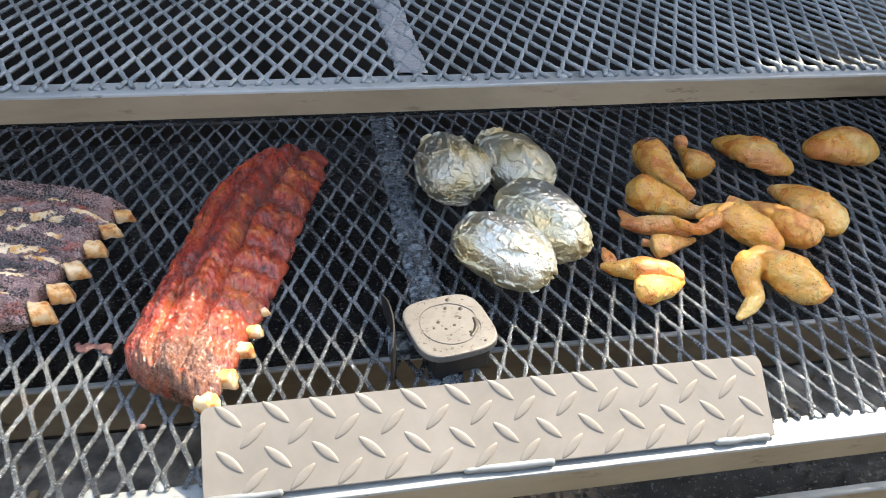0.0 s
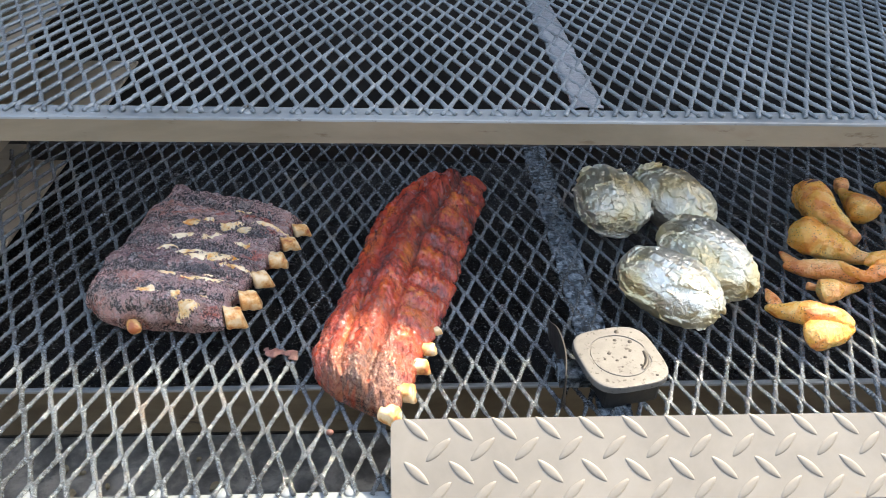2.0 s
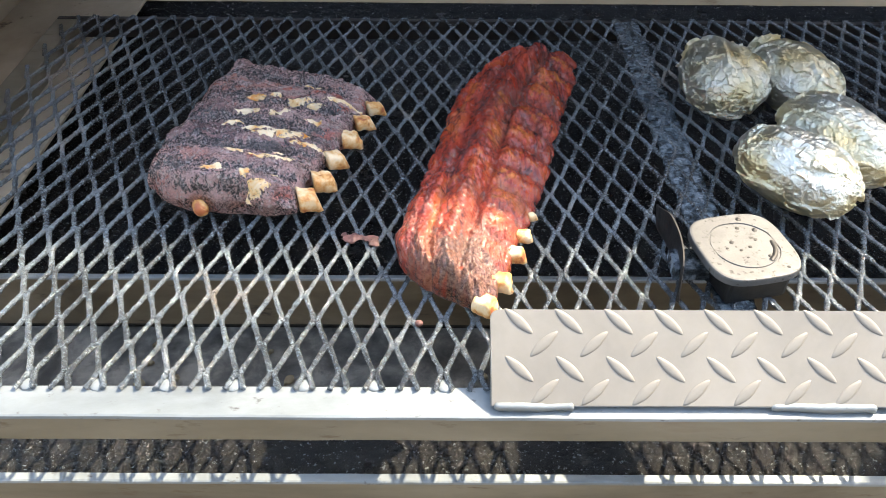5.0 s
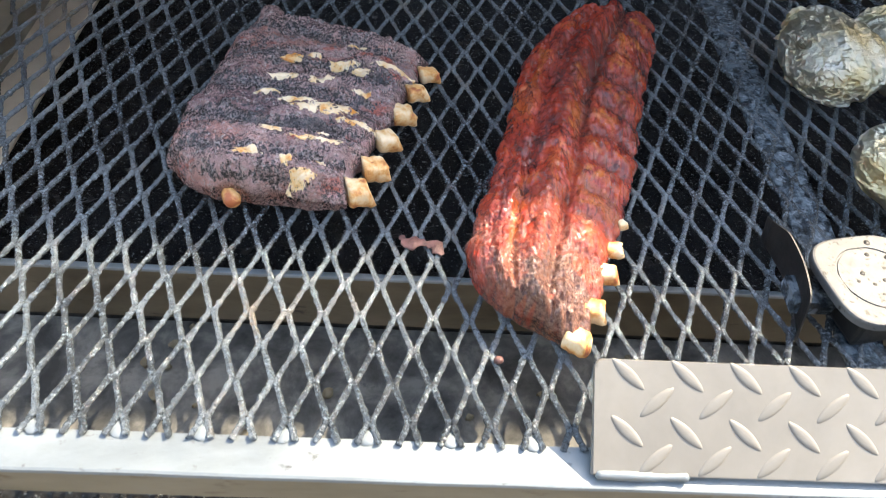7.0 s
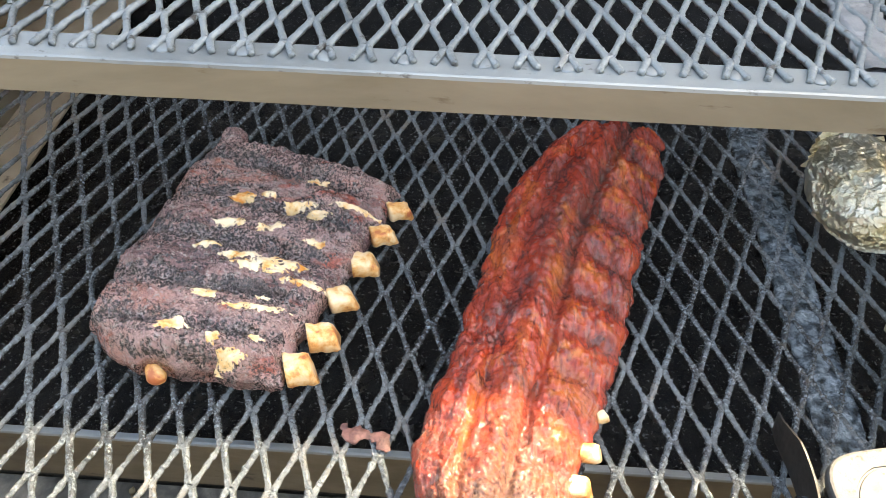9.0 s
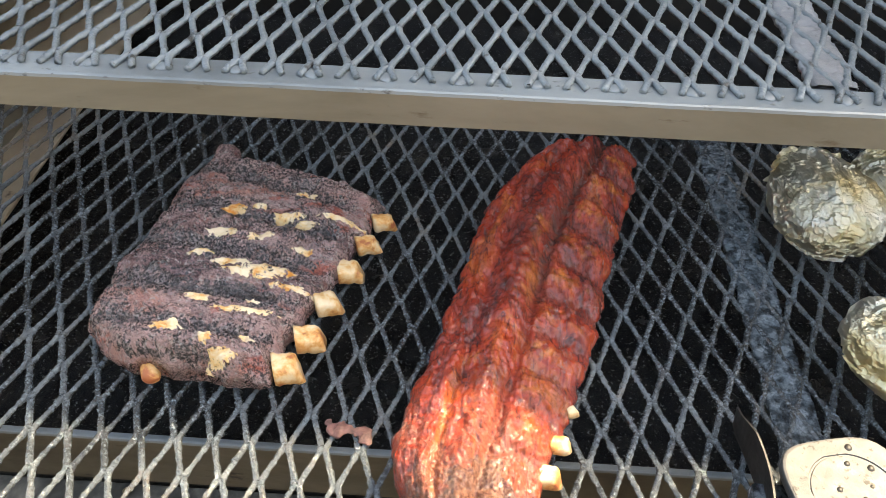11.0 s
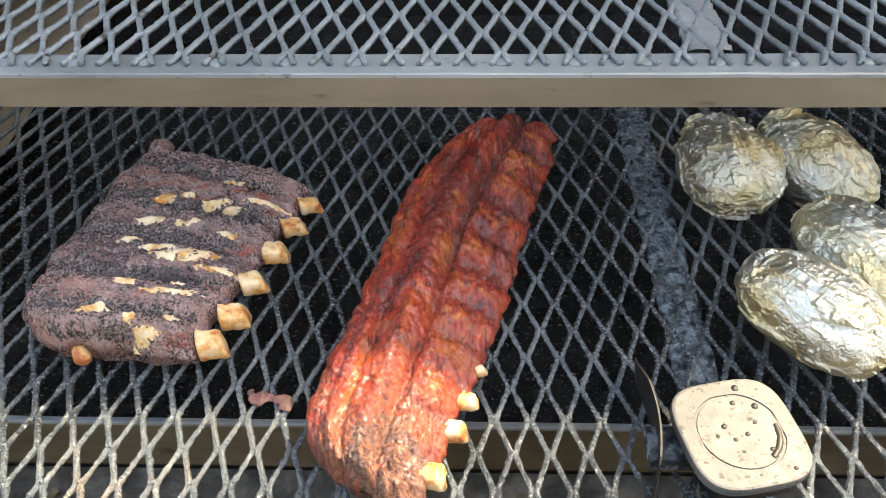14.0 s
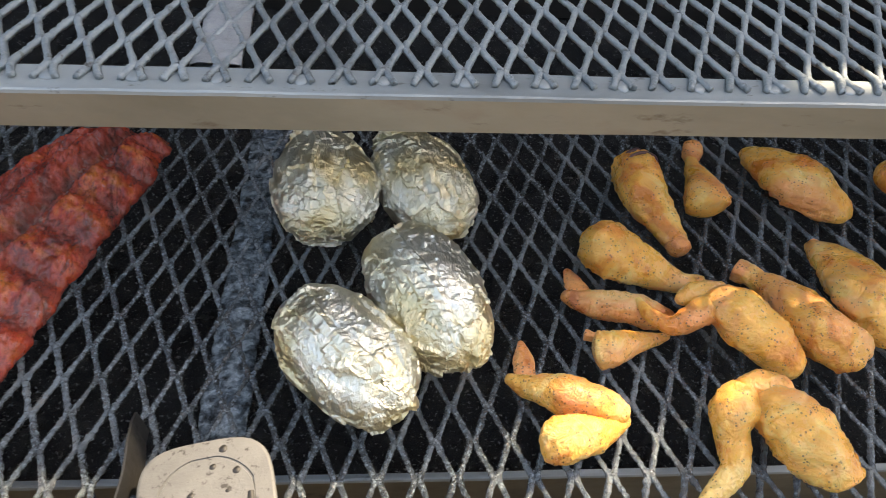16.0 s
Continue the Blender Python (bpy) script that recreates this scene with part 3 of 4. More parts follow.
part("drip_repeat", mesh_from("drip_repeat", drip_repeat, gfaces, MAT_GREASE), smoker, "greasy drip plate repeated before the rack, beaded with droplets")
part("lip_repeat", angle_bar("lip_repeat", -0.9, 1.3, -0.0600, -0.0520, -0.120, -0.190, 33), smoker, "tan-stained repeat of the chamber lip with a bright worn edge")
for x in (-0.5, 0.9):
    for y in (0.2, 0.8):
        part("leg", box_mesh("leg", (x, y, -1.05), (x + 0.05, y + 0.05, -0.3725), MAT_DULL_BLACK), smoker)

ground = solo("ground", mesh_from("ground", [(-300, -300, -1.05), (300, -300, -1.05), (300, 300, -1.05), (-300, 300, -1.05)], [(0, 1, 2, 3)], MAT_GROUND, False),
              "dry yard ground round the smoker", "ground", kind="structure")


# unseen wall, added to block low sky and darken the rear of the racks
low_sky_block = solo("sky_blocker_wall", box_mesh("sky_blocker_wall", (-9.0, -3.3, -1.06), (9.0, -3.1, 2.0), MAT_LID, 0), "unseen plain dark wall added to block the low sky", "wall", kind="structure")


# ---- beef ribs ----
def slab(pairs, nu, nv, thick, z0, relief, power=2.6, end=0.10, wob=0.004):
    verts, faces = [], []
    for side in (1, -1):
        for i in range(nu + 1):
            u = i / nu
            row = spline(pairs, u)
            for k in range(nv + 1):
                v = 0.5 - 0.5 * math.cos(math.pi * k / nv)
                x, y = row[0] + (row[2] - row[0]) * v, row[1] + (row[3] - row[1]) * v
                e = max(0.0, 1 - abs(2 * v - 1) ** power) ** 0.5
                if u < end:
                    e *= math.sqrt(max(0.0, 1 - (1 - u / end) ** 2)) * 0.94 + 0.06 * (u > 0)
                if u > 1 - end:
                    e *= math.sqrt(max(0.0, 1 - (1 - (1 - u) / end) ** 2))
                out = 1 - e
                x += wob * out * noise.noise((x * 60, y * 60, 3.1)) + 0.5 * wob * out * noise.noise((x * 170, y * 170, 7.7))
                y += wob * out * noise.noise((x * 60, y * 60, 9.4)) + 0.5 * wob * out * noise.noise((x * 170, y * 170, 1.2))
                t = thick(u, v)
                zm = 0.36 * t
                if side > 0:
                    z = z0 + zm + (t - zm) * e + relief(u, v, x, y) * min(1.0, e * 1.5)
                else:
                    z = z0 + zm - zm * e ** 0.6
                verts.append(Vector((x, y, z)))
    n1 = (nu + 1) * (nv + 1)
    for i in range(nu):
        for k in range(nv):
            a = i * (nv + 1) + k
            faces.append((a, a + 1, a + nv + 2, a + nv + 1)[::-1])
            b = a + n1
            faces.append((b, b + 1, b + nv + 2, b + nv + 1))
    rim = [k for k in range(nv + 1)] + [i * (nv + 1) + nv for i in range(1, nu + 1)] + [nu * (nv + 1) + k for k in range(nv - 1, -1, -1)] + [i * (nv + 1) for i in range(nu - 1, 0, -1)]
    for a, b in zip(rim, rim[1:] + rim[:1]):
        faces.append((a, b, b + n1, a + n1)[::-1])
    return verts, faces


def tree_of(verts, faces):
    from mathutils import bvhtree
    return bvhtree.BVHTree.FromPolygons(verts, faces)


def bone_stub(name, a, b, w, h, seed, parent, square=0.42):
    """A sawn rib end: a short flattened bar from a to b with a cut face."""
    a, b = Vector(a), Vector(b)
    d = (b - a).normalized()
    s = d.cross(Vector((0, 0, 1))).normalized()
    verts, faces = [], []
    nu, nv = 8, 14
    for i in range(nu + 1):
        c = a.lerp(b, i / nu)
        g = 1.0 - 0.12 * (i == nu) + 0.16 * noise.noise((i * 0.5, seed, 0))
        for k in range(nv):
            t = 2 * math.pi * k / nv
            cs, sn = math.cos(t), math.sin(t)
            p = c + s * (w * g * math.copysign(abs(cs) ** square, cs)) + Vector((0, 0, h * g * math.copysign(abs(sn) ** 0.5, sn)))
            p += d * (0.003 * noise.noise((cs, sn, seed)) - 0.0022 * sn) * i / nu + Vector((0, 0, 0.0012 * noise.noise(p * 150)))
            verts.append(p)
    for i in range(nu):
        for k in range(nv):
            q = i * nv + k
            r = i * nv + (k + 1) % nv
            faces.append((q, r, r + nv, q + nv))
    faces.append(tuple(nu * nv + k for k in range(nv)))
    faces.append(tuple(range(nv))[::-1])
    return part(name, mesh_from(name, verts, faces, MAT_BONE), parent, "cream sawn rib bone end")


def bare_patch(x, y, rx, ry, turn, tree, parent, seed):
    verts, faces = [], []
    rings, n = 5, 26
    for i in range(rings + 1):
        r = i / rings
        for k in range(n):
            a = 2 * math.pi * k / n
            g = r * (1 + 0.5 * noise.noise((math.cos(a) * 1.7, math.sin(a) * 1.7, seed)) + 0.28 * noise.noise((math.cos(a) * 3, math.sin(a) * 5, seed)))
            dx, dy = rx * g * math.cos(a), ry * g * math.sin(a)
            px, py = x + dx * math.cos(turn) - dy * math.sin(turn), y + dx * math.sin(turn) + dy * math.cos(turn)
            hit = tree.ray_cast(Vector((px, py, 1)), Vector((0, 0, -1)))[0]
            z = hit.z if hit is not None else 0.02
            verts.append(Vector((px, py, z + 0.0007 * (1 - r ** 3) - 0.0005 * (r > 0.95))))
    for i in range(rings):
        for k in range(n):
            faces.append((i * n + k, i * n + (k + 1) % n, (i + 1) * n + (k + 1) % n, (i + 1) * n + k)[::-1])
    return part("bare_bone", mesh_from("bare_bone", verts, faces, MAT_PATCH), parent, "pale exposed bone on the dark bark")


BEEF_ROWS = [(-0.318, 0.119, -0.219, 0.109), (-0.346, 0.146, -0.213, 0.140), (-0.345, 0.195, -0.199, 0.180), (-0.333, 0.248, -0.184, 0.222), (-0.324, 0.300, -0.173, 0.262), (-0.306, 0.336, -0.163, 0.297)]


def beef_relief(u, v, x, y):
    ridge = 0.0125 * (abs(math.sin(math.pi * (6.0 * u - 0.05 + 0.08 * math.sin(3 * v)))) ** 0.42 - 0.8)
    crack = abs(noise.noise((x * 60, y * 130, 1))) - 0.25
    return ridge * (0.45 + 0.55 * v) + 0.0042 * fbm((x, y, 0), 45, 4) + 0.0040 * crack + 0.0034 * (abs(noise.noise((x * 110, y * 230, 7))) - 0.22) + 0.0014 * noise.noise((x * 280, y * 280, 2)) + 0.0018 * noise.noise((x * 620, y * 620, 2))


beef = thing("beef_rib_rack", "dark peppery bark-crusted rack of smoked beef ribs", "ribs", (-0.26, 0.21, 0.0018))
bv, bf = slab(BEEF_ROWS, 230, 170, lambda u, v: 0.044 - 0.008 * v - 0.006 * u, 0.0018, beef_relief, 4.5, 0.10, 0.006)
bark = []
for n, q in enumerate(bf):
    u, v = (n // 2) // 170 / 230, (n // 2) % 170 / 170
    c = (bv[q[0]] + bv[q[2]]) / 2
    speck = 0.7 * noise.noise((c.x * 38, c.y * 80, 3)) + 1.0 * noise.noise((c.x * 140, c.y * 220, 5)) + 0.8 * noise.noise((c.x * 420, c.y * 420, 5))
    rise = abs(math.sin(math.pi * (6.0 * u - 0.05 + 0.08 * math.sin(3 * v))))
    bark.append(1 if n % 2 == 0 and n < 2 * 230 * 170 and 0.55 * speck > rise - 0.60 and c.z > 0.027 + 0.006 * speck else 0)
part("meat", mesh_from("meat", bv, bf, [MAT_BEEF, MAT_BARK], True, bark), beef)
beef_tree = tree_of(bv, bf)
for i, (ax, ay, bx, by, w) in enumerate(((-0.184, 0.263, -0.150, 0.277, 0.0062), (-0.194, 0.235, -0.159, 0.251, 0.0068), (-0.205, 0.209, -0.168, 0.220, 0.0080),
                                       (-0.214, 0.173, -0.180, 0.189, 0.0080), (-0.224, 0.143, -0.186, 0.155, 0.0085), (-0.232, 0.117, -0.197, 0.129, 0.0095))):
    bone_stub("bone_end", (ax * 0.55 + bx * 0.45, ay * 0.55 + by * 0.45, 0.0165), (bx - 0.003, by - 0.001, 0.0125), w * 1.0, w * 0.9, i, beef)
kv, kf = loft([(-0.301, 0.126, 0.015, 0.006), (-0.297, 0.117, 0.011, 0.0062), (-0.295, 0.111, 0.009, 0.0048)], 14, 12, 1, 0.1)
part("bone_end", mesh_from("bone_end", kv, kf, MAT_BONE), beef, "small round bone knob")
cv, cf = loft([(-0.296, 0.328, 0.018, 0.010), (-0.302, 0.338, 0.020, 0.011), (-0.306, 0.345, 0.018, 0.009)], 18, 14, 1, 0.25)
part("meat_flap", mesh_from("meat_flap", cv, cf, MAT_BEEF), beef)
for i, (x, y, rx, ry) in enumerate(((-0.271, 0.256, 0.009, 0.0042), (-0.254, 0.259, 0.005, 0.0025), (-0.221, 0.279, 0.006, 0.0050), (-0.231, 0.251, 0.010, 0.0040), (-0.215, 0.246, 0.007, 0.0022),
                                    (-0.275, 0.228, 0.010, 0.0040), (-0.246, 0.224, 0.009, 0.0030), (-0.212, 0.217, 0.006, 0.0028), (-0.190, 0.255, 0.012, 0.0022), (-0.283, 0.203, 0.007, 0.0022),
                                    (-0.258, 0.196, 0.012, 0.0040), (-0.238, 0.190, 0.019, 0.0062), (-0.214, 0.181, 0.013, 0.0030), (-0.273, 0.162, 0.007, 0.0055), (-0.238, 0.154, 0.017, 0.0035),
                                    (-0.237, 0.165, 0.004, 0.0020), (-0.285, 0.135, 0.009, 0.0045), (-0.258, 0.126, 0.004, 0.0040), (-0.248, 0.117, 0.008, 0.0035), (-0.236, 0.135, 0.005, 0.0022))):
    bare_patch(x, y, rx * 1.35, ry * 1.15, 0.10, beef_tree, beef, i * 3.7)

# ---- pork ribs ----
PORK_ROWS = [(-0.104, 0.020, -0.066, 0.000), (-0.130, 0.050, -0.050, 0.030), (-0.127, 0.095, -0.032, 0.080), (-0.115, 0.135, -0.014, 0.130), (-0.101, 0.195, 0.002, 0.184), (-0.086, 0.270, 0.020, 0.255), (-0.060, 0.335, 0.040, 0.328), (-0.018, 0.388, 0.050, 0.388)]


def pork_bend(u):
    return 0.035 * math.sin(8 * u)


def rib_wave(u, v):
    """1 on the crest over a bone, 0 in the gap between two."""
    return 0.5 + 0.5 * math.cos(2 * math.pi * (12.5 * u + 0.55 * v + 0.12 * math.sin(9 * u)))


def pork_relief(u, v, x, y):
    side = max(0.0, min(1.0, (v - 0.60 - pork_bend(u)) * 9))
    bones = 0.0060 * (rib_wave(u, v) ** 0.6 - 0.6) * side * min(1.0, 0.35 + 1.2 * u)
    w = v - pork_bend(u)
    groove = -0.0055 * math.exp(-((w - 0.59) / 0.035) ** 2) + 0.0065 * math.exp(-((w - 0.45) / 0.07) ** 2) - 0.0045 * math.exp(-((w - 0.27) / 0.04) ** 2) - 0.0025 * math.exp(-((w - 0.12) / 0.03) ** 2)
    # torn fibres run along the rack and wander
    k = 70 * (x * 0.955 - y * 0.295) + 2.2 * noise.noise((x * 28, y * 28, 2))
    fibre = abs(noise.noise((k, y * 14, 1))) - 0.22
    fine = abs(noise.noise((k * 2.7, y * 46, 6))) - 0.22
    rag = 0.6 + 0.7 * max(0.0, 1 - u / 0.45)
    return bones + groove * min(1.0, 0.35 + 3 * u) + 0.0040 * fbm((x, y * 0.7, 4), 40, 4) + rag * (0.0022 * fibre + 0.0030 * fine) + 0.0032 * (abs(noise.noise((x * 120, y * 90, 9))) - 0.22) + 0.0022 * (abs(noise.noise((x * 260, y * 200, 3))) - 0.22) + 0.0012 * noise.noise((x * 480, y * 480, 5))


pork = thing("pork_rib_rack", "glossy mahogany-red smoked rack of pork ribs", "ribs", (-0.05, 0.2, 0.0018))
PORK_NU, PORK_NV = 360, 150
pv, pf = slab(PORK_ROWS, PORK_NU, PORK_NV, lambda u, v: 0.040 - 0.014 * v ** 2 - 0.007 * u, 0.0018, pork_relief, 2.4, 0.07, 0.005)
pork_mesh = mesh_from("meat", pv, pf, MAT_PORK, True)
fat, bark_skin, darker = [], [], []
for n, c in enumerate(pv):
    m = n % ((PORK_NU + 1) * (PORK_NV + 1))
    u, v = m // (PORK_NV + 1) / PORK_NU, 0.5 - 0.5 * math.cos(math.pi * (m % (PORK_NV + 1)) / PORK_NV)
    w = v - pork_bend(u)
    n1, n2 = noise.noise((c.x * 60, c.y * 60, 0)), noise.noise((c.x * 190, c.y * 190, 4))
    away = ((c.x + 0.074) / 0.027) ** 2 + ((c.y - 0.030) / 0.026) ** 2 + 0.9 * n1 + 0.6 * n2
    ragged = 0.7 * max(0.0, min(1.0, (0.42 - u) * 5)) * max(0.0, min(1.0, 0.45 + 1.6 * noise.noise((c.x * 34, c.y * 22, 12)) + 0.6 * n2))
    bark_skin.append(max(ragged, min(1.0, (1.15 - away) * 2.5)))
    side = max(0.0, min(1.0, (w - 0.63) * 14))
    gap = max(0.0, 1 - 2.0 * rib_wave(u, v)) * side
    crest = max(0.0, rib_wave(u, v) - 0.45) * 1.8 * side * max(0.0, 1 - (w - 0.64) * 2.4)
    seam = math.exp(-((w - 0.50 - 0.05 * n1) / 0.05) ** 2) * max(0.0, min(1.0, 0.25 + 2.4 * noise.noise((c.x * 30, c.y * 16, 8))))
    fat.append(max(0.0, min(1.0, (crest * min(1.0, 0.2 + 1.6 * u) + 0.9 * seam * max(0.0, min(1.0, (u - 0.28) * 6)) * (u < 0.72)) * (0.55 + 1.5 * n2 + 1.1 * n1))))
    # darker along the valley and in the gaps between ribs
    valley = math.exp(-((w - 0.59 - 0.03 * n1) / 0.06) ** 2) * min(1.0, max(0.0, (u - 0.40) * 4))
    darker.append(max(0.0, min(1.0, (0.85 * valley + 0.45 * gap) * (0.85 + 0.7 * n2))))
for name, values in (("fat", fat), ("bark", bark_skin), ("darker", darker)):
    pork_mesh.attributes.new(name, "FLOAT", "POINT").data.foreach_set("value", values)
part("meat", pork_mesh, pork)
for i, (ax, ay, bx, by, w) in enumerate(((-0.024, 0.106, -0.014, 0.107, 0.0038), (-0.036, 0.082, -0.020, 0.081, 0.0056), (-0.045, 0.060, -0.027, 0.058, 0.0068), (-0.058, 0.030, -0.040, 0.026, 0.0078), (-0.070, 0.008, -0.054, -0.001, 0.0080))):
    bone_stub("bone_end", (ax, ay, 0.0125), (bx - 0.0035, by + 0.001, 0.0120), w * 0.95, w * 0.9, i + 20, pork, 0.8)

# ---- shreds of meat on the mesh ----
sv, sf = loft([(-0.177, 0.096, 0.004, 0.0016), (-0.171, 0.090, 0.004, 0.0034), (-0.163, 0.089, 0.005, 0.0032), (-0.155, 0.086, 0.005, 0.0030), (-0.146, 0.080, 0.004, 0.0014)], 60, 22, 0.22, 1.6)
solo("meat_shred", mesh_from("meat_shred", rest(sv, 0.0015), sf, MAT_SHRED), "torn greyish-pink shred of meat on the mesh", "meat scrap")
sv, sf = loft([(-0.113, -0.004, 0.004, 0.0030), (-0.111, -0.009, 0.004, 0.0034)], 12, 10, 0.7, 0.4)
solo("meat_crumb", mesh_from("meat_crumb", rest(sv, 0.0015), sf, MAT_SHRED), "small pink meat crumb stuck on the mesh", "meat scrap")


# ---- foil parcels ----
def ridged(p, f):
    return 1 - abs(noise.noise(Vector(p) * f)) * 2


def facets(p, f, seed):
    """Flat crumple facets: every cell of a Voronoi field is a little plane with a tilt of its own."""
    q = Vector(p) * f + Vector((seed, 0, -seed))
    c = noise.voronoi(q)[1][0]
    return (q - c).dot(noise.noise_vector(c * 7.31 + Vector((0.5, 0.5, 0.5))))


def foil_parcel(cx, cy, a, b, c, turn, seed, knot, label):
    nu, nv = 150, 130
    verts, faces = [], []
    rot = Matrix.Rotation(turn, 3, "Z")
    off = Vector((seed, seed * 1.7, seed * 0.3))
    for i in range(nu + 1):
        for k in range(nv):
            th = math.pi * (i + (0.4 * noise.noise((i * 7.3, k * 5.1, seed)) if 0 < i < nu else 0)) / nu
            ph = 2 * math.pi * (k + 0.4 * noise.noise((i * 3.7, k * 9.3, seed + 4))) / nv
            p = Vector((math.cos(th), math.sin(th) * math.cos(ph), math.sin(th) * math.sin(ph)))
            q = Vector((a * math.copysign(abs(p.x) ** 0.85, p.x), b * p.y, c * p.z))
            m = q + off
            bent = m + 0.006 * noise.noise_vector(m * 45)
            fold = Vector((bent.x * 0.55, bent.y, bent.z))
            g = 1 + 0.07 * noise.noise(m * 24) + 0.15 * facets(fold, 52, seed) + 0.085 * facets(fold, 112, seed + 3) + 0.030 * facets(bent, 240, seed + 7) + 0.03 * (ridged(fold, 70) - 0.5)
            if knot:
                g += knot * max(0.0, p.x) ** 5 * (0.5 + 0.9 * noise.noise((p.y * 5, p.z * 5, seed)))
            verts.append(rot @ (q * g))
    for i in range(nu):
        for k in range(nv):
            q = (i * nv + k, i * nv + (k + 1) % nv, (i + 1) * nv + (k + 1) % nv, (i + 1) * nv + k)
            faces.append((q[0], q[1], q[2]) if (i + k) % 2 else (q[0], q[1], q[3]))
            faces.append((q[0], q[2], q[3]) if (i + k) % 2 else (q[1], q[2], q[3]))
    verts = rest([v + Vector((cx, cy, 0)) for v in verts], 0.0012)
    ob = thing("foil_parcel", label, "foil parcel", (cx, cy, 0.0012), "foil-wrapped potatoes")
    part("foil_wrap", mesh_from("foil_wrap", verts, faces, MAT_FOIL, False), ob)
    tree = tree_of(verts, faces)
    fv, ff = [], []
    n = 34
    for i in range(n + 1):
        u = i / n
        along = a * (1.5 * u - 0.75)
        for k, (side, lift) in enumerate(((-0.0035, -0.0008), (-0.001, 0.0022), (0.002, 0.0026), (0.006, 0.0004), (0.006, -0.0030), (-0.003, -0.0040))):
            bend = 0.10 * b * math.sin(5 * u + seed) + 0.15 * b + 0.0015 * noise.noise((u * 14, k, seed))
            p = rot @ Vector((along, bend + side, 0)) + Vector((cx, cy, 0))
            hit = tree.ray_cast(p + Vector((0, 0, 1)), Vector((0, 0, -1)))[0]
            fv.append((p.x, p.y, (hit.z if hit is not None else 0.03) + lift * (0.7 + 0.6 * noise.noise((u * 20, k * 2, seed)))))
    for i in range(n):
        for k in range(6):
            ff.append((i * 6 + k, i * 6 + (k + 1) % 6, i * 6 + 6 + (k + 1) % 6, i * 6 + 6 + k))
    part("foil_fold", mesh_from("foil_fold", fv, ff, MAT_FOIL, False), ob, "pressed-down foil seam")
    if knot:
        tip = rot @ Vector((a * 0.62, 0, 0)) + Vector((cx, cy, 0.034))
        out = rot @ Vector((0.026, 0.004, 0.0))
        kv, kf = loft([(*tip, 0.028), (*(tip + out * 0.5 + Vector((0, 0, 0.003))), 0.024), (*(tip + out + Vector((0, 0, 0.004))), 0.020)], 40, 40, 0.7, 0.5, seed)
        part("gathered_end", mesh_from("gathered_end", kv, kf, MAT_FOIL, False), ob, "gathered crumpled foil end")
    return ob


foil_parcel(0.183, 0.298, 0.052, 0.0395, 0.033, radians(97), 1.0, 0.25, "crumpled silver foil potato with a gathered top end")
foil_parcel(0.258, 0.306, 0.056, 0.0345, 0.031, radians(112), 2.3, 0.12, "long wrinkled silver foil potato beside another")
foil_parcel(0.256, 0.190, 0.062, 0.0365, 0.033, radians(110), 3.9, 0.0, "plump shiny foil-wrapped potato with gold tinges")
foil_parcel(0.204, 0.144, 0.055, 0.0350, 0.031, radians(128), 5.2, 0.0, "smooth-sided foil potato lying next to the steel cap")


# ---- chicken ----
def chicken(name, label, limbs, mat=None, knob=None, z=0.0014, flat=1.0, names=("meat",)):
    shapes = [loft([(a, b, c, r * (1.25 if names[i] == "wing_tip" else 0.95)) for a, b, c, r in l], 80, 48, 0.4 if names[i] == "wing_tip" else flat * 0.92, 0.145, 0.37 * i + limbs[0][0][0] * 9) for i, l in enumerate(limbs)]
    low = min(v.z for vs, fs in shapes for v in vs)
    up = Vector((0, 0, z - low))
    base = limbs[0][0]
    ob = thing(name, label, "chicken", (base[0], base[1], z), "smoked chicken pieces")
    for i, (vs, fs) in enumerate(shapes):
        skin = MAT_CHICK_RED if names[i] == "wing_tip" else (mat or MAT_CHICK)
        part(names[i], mesh_from(names[i], [v + up for v in vs], fs, skin), ob)
    if knob:
        pa, pb = Vector(knob[0]), Vector(knob[1])
        d = (pb - pa).normalized()
        kv, kf = loft([(*(pa - d * 0.012), knob[2] * 0.8), (*pa, knob[2]), (*(pb - d * 0.002), knob[2])], 20, 20, 1, 0.25)
        part("bone_end", mesh_from("bone_end", [v + up for v in kv], kf, MAT_CHICK_RED), ob, "brown shrunken bone end")
    return ob


split_leg = chicken("chicken_drumstick", "golden smoked drumstick with a dark split at its thick end",
    [[(0.434, 0.358, 0.016, 0.0180), (0.435, 0.329, 0.020, 0.0219), (0.441, 0.298, 0.015, 0.0167), (0.449, 0.275, 0.011, 0.0117), (0.454, 0.260, 0.010, 0.0106)]],
    knob=((0.453, 0.264, 0.010), (0.455, 0.253, 0.009), 0.0105))
leg_mesh = next(c for c in split_leg.children if c.name.startswith("meat")).data
leg_tree = tree_of([w.co for w in leg_mesh.vertices], [tuple(p.vertices) for p in leg_mesh.polygons])
MAT_SPLIT = surface("purple_brown_split", [(0.35, (0.05, 0.018, 0.022)), (0.65, (0.13, 0.05, 0.05))], scale=200, rough=(0.25, 0.5), fine=400)
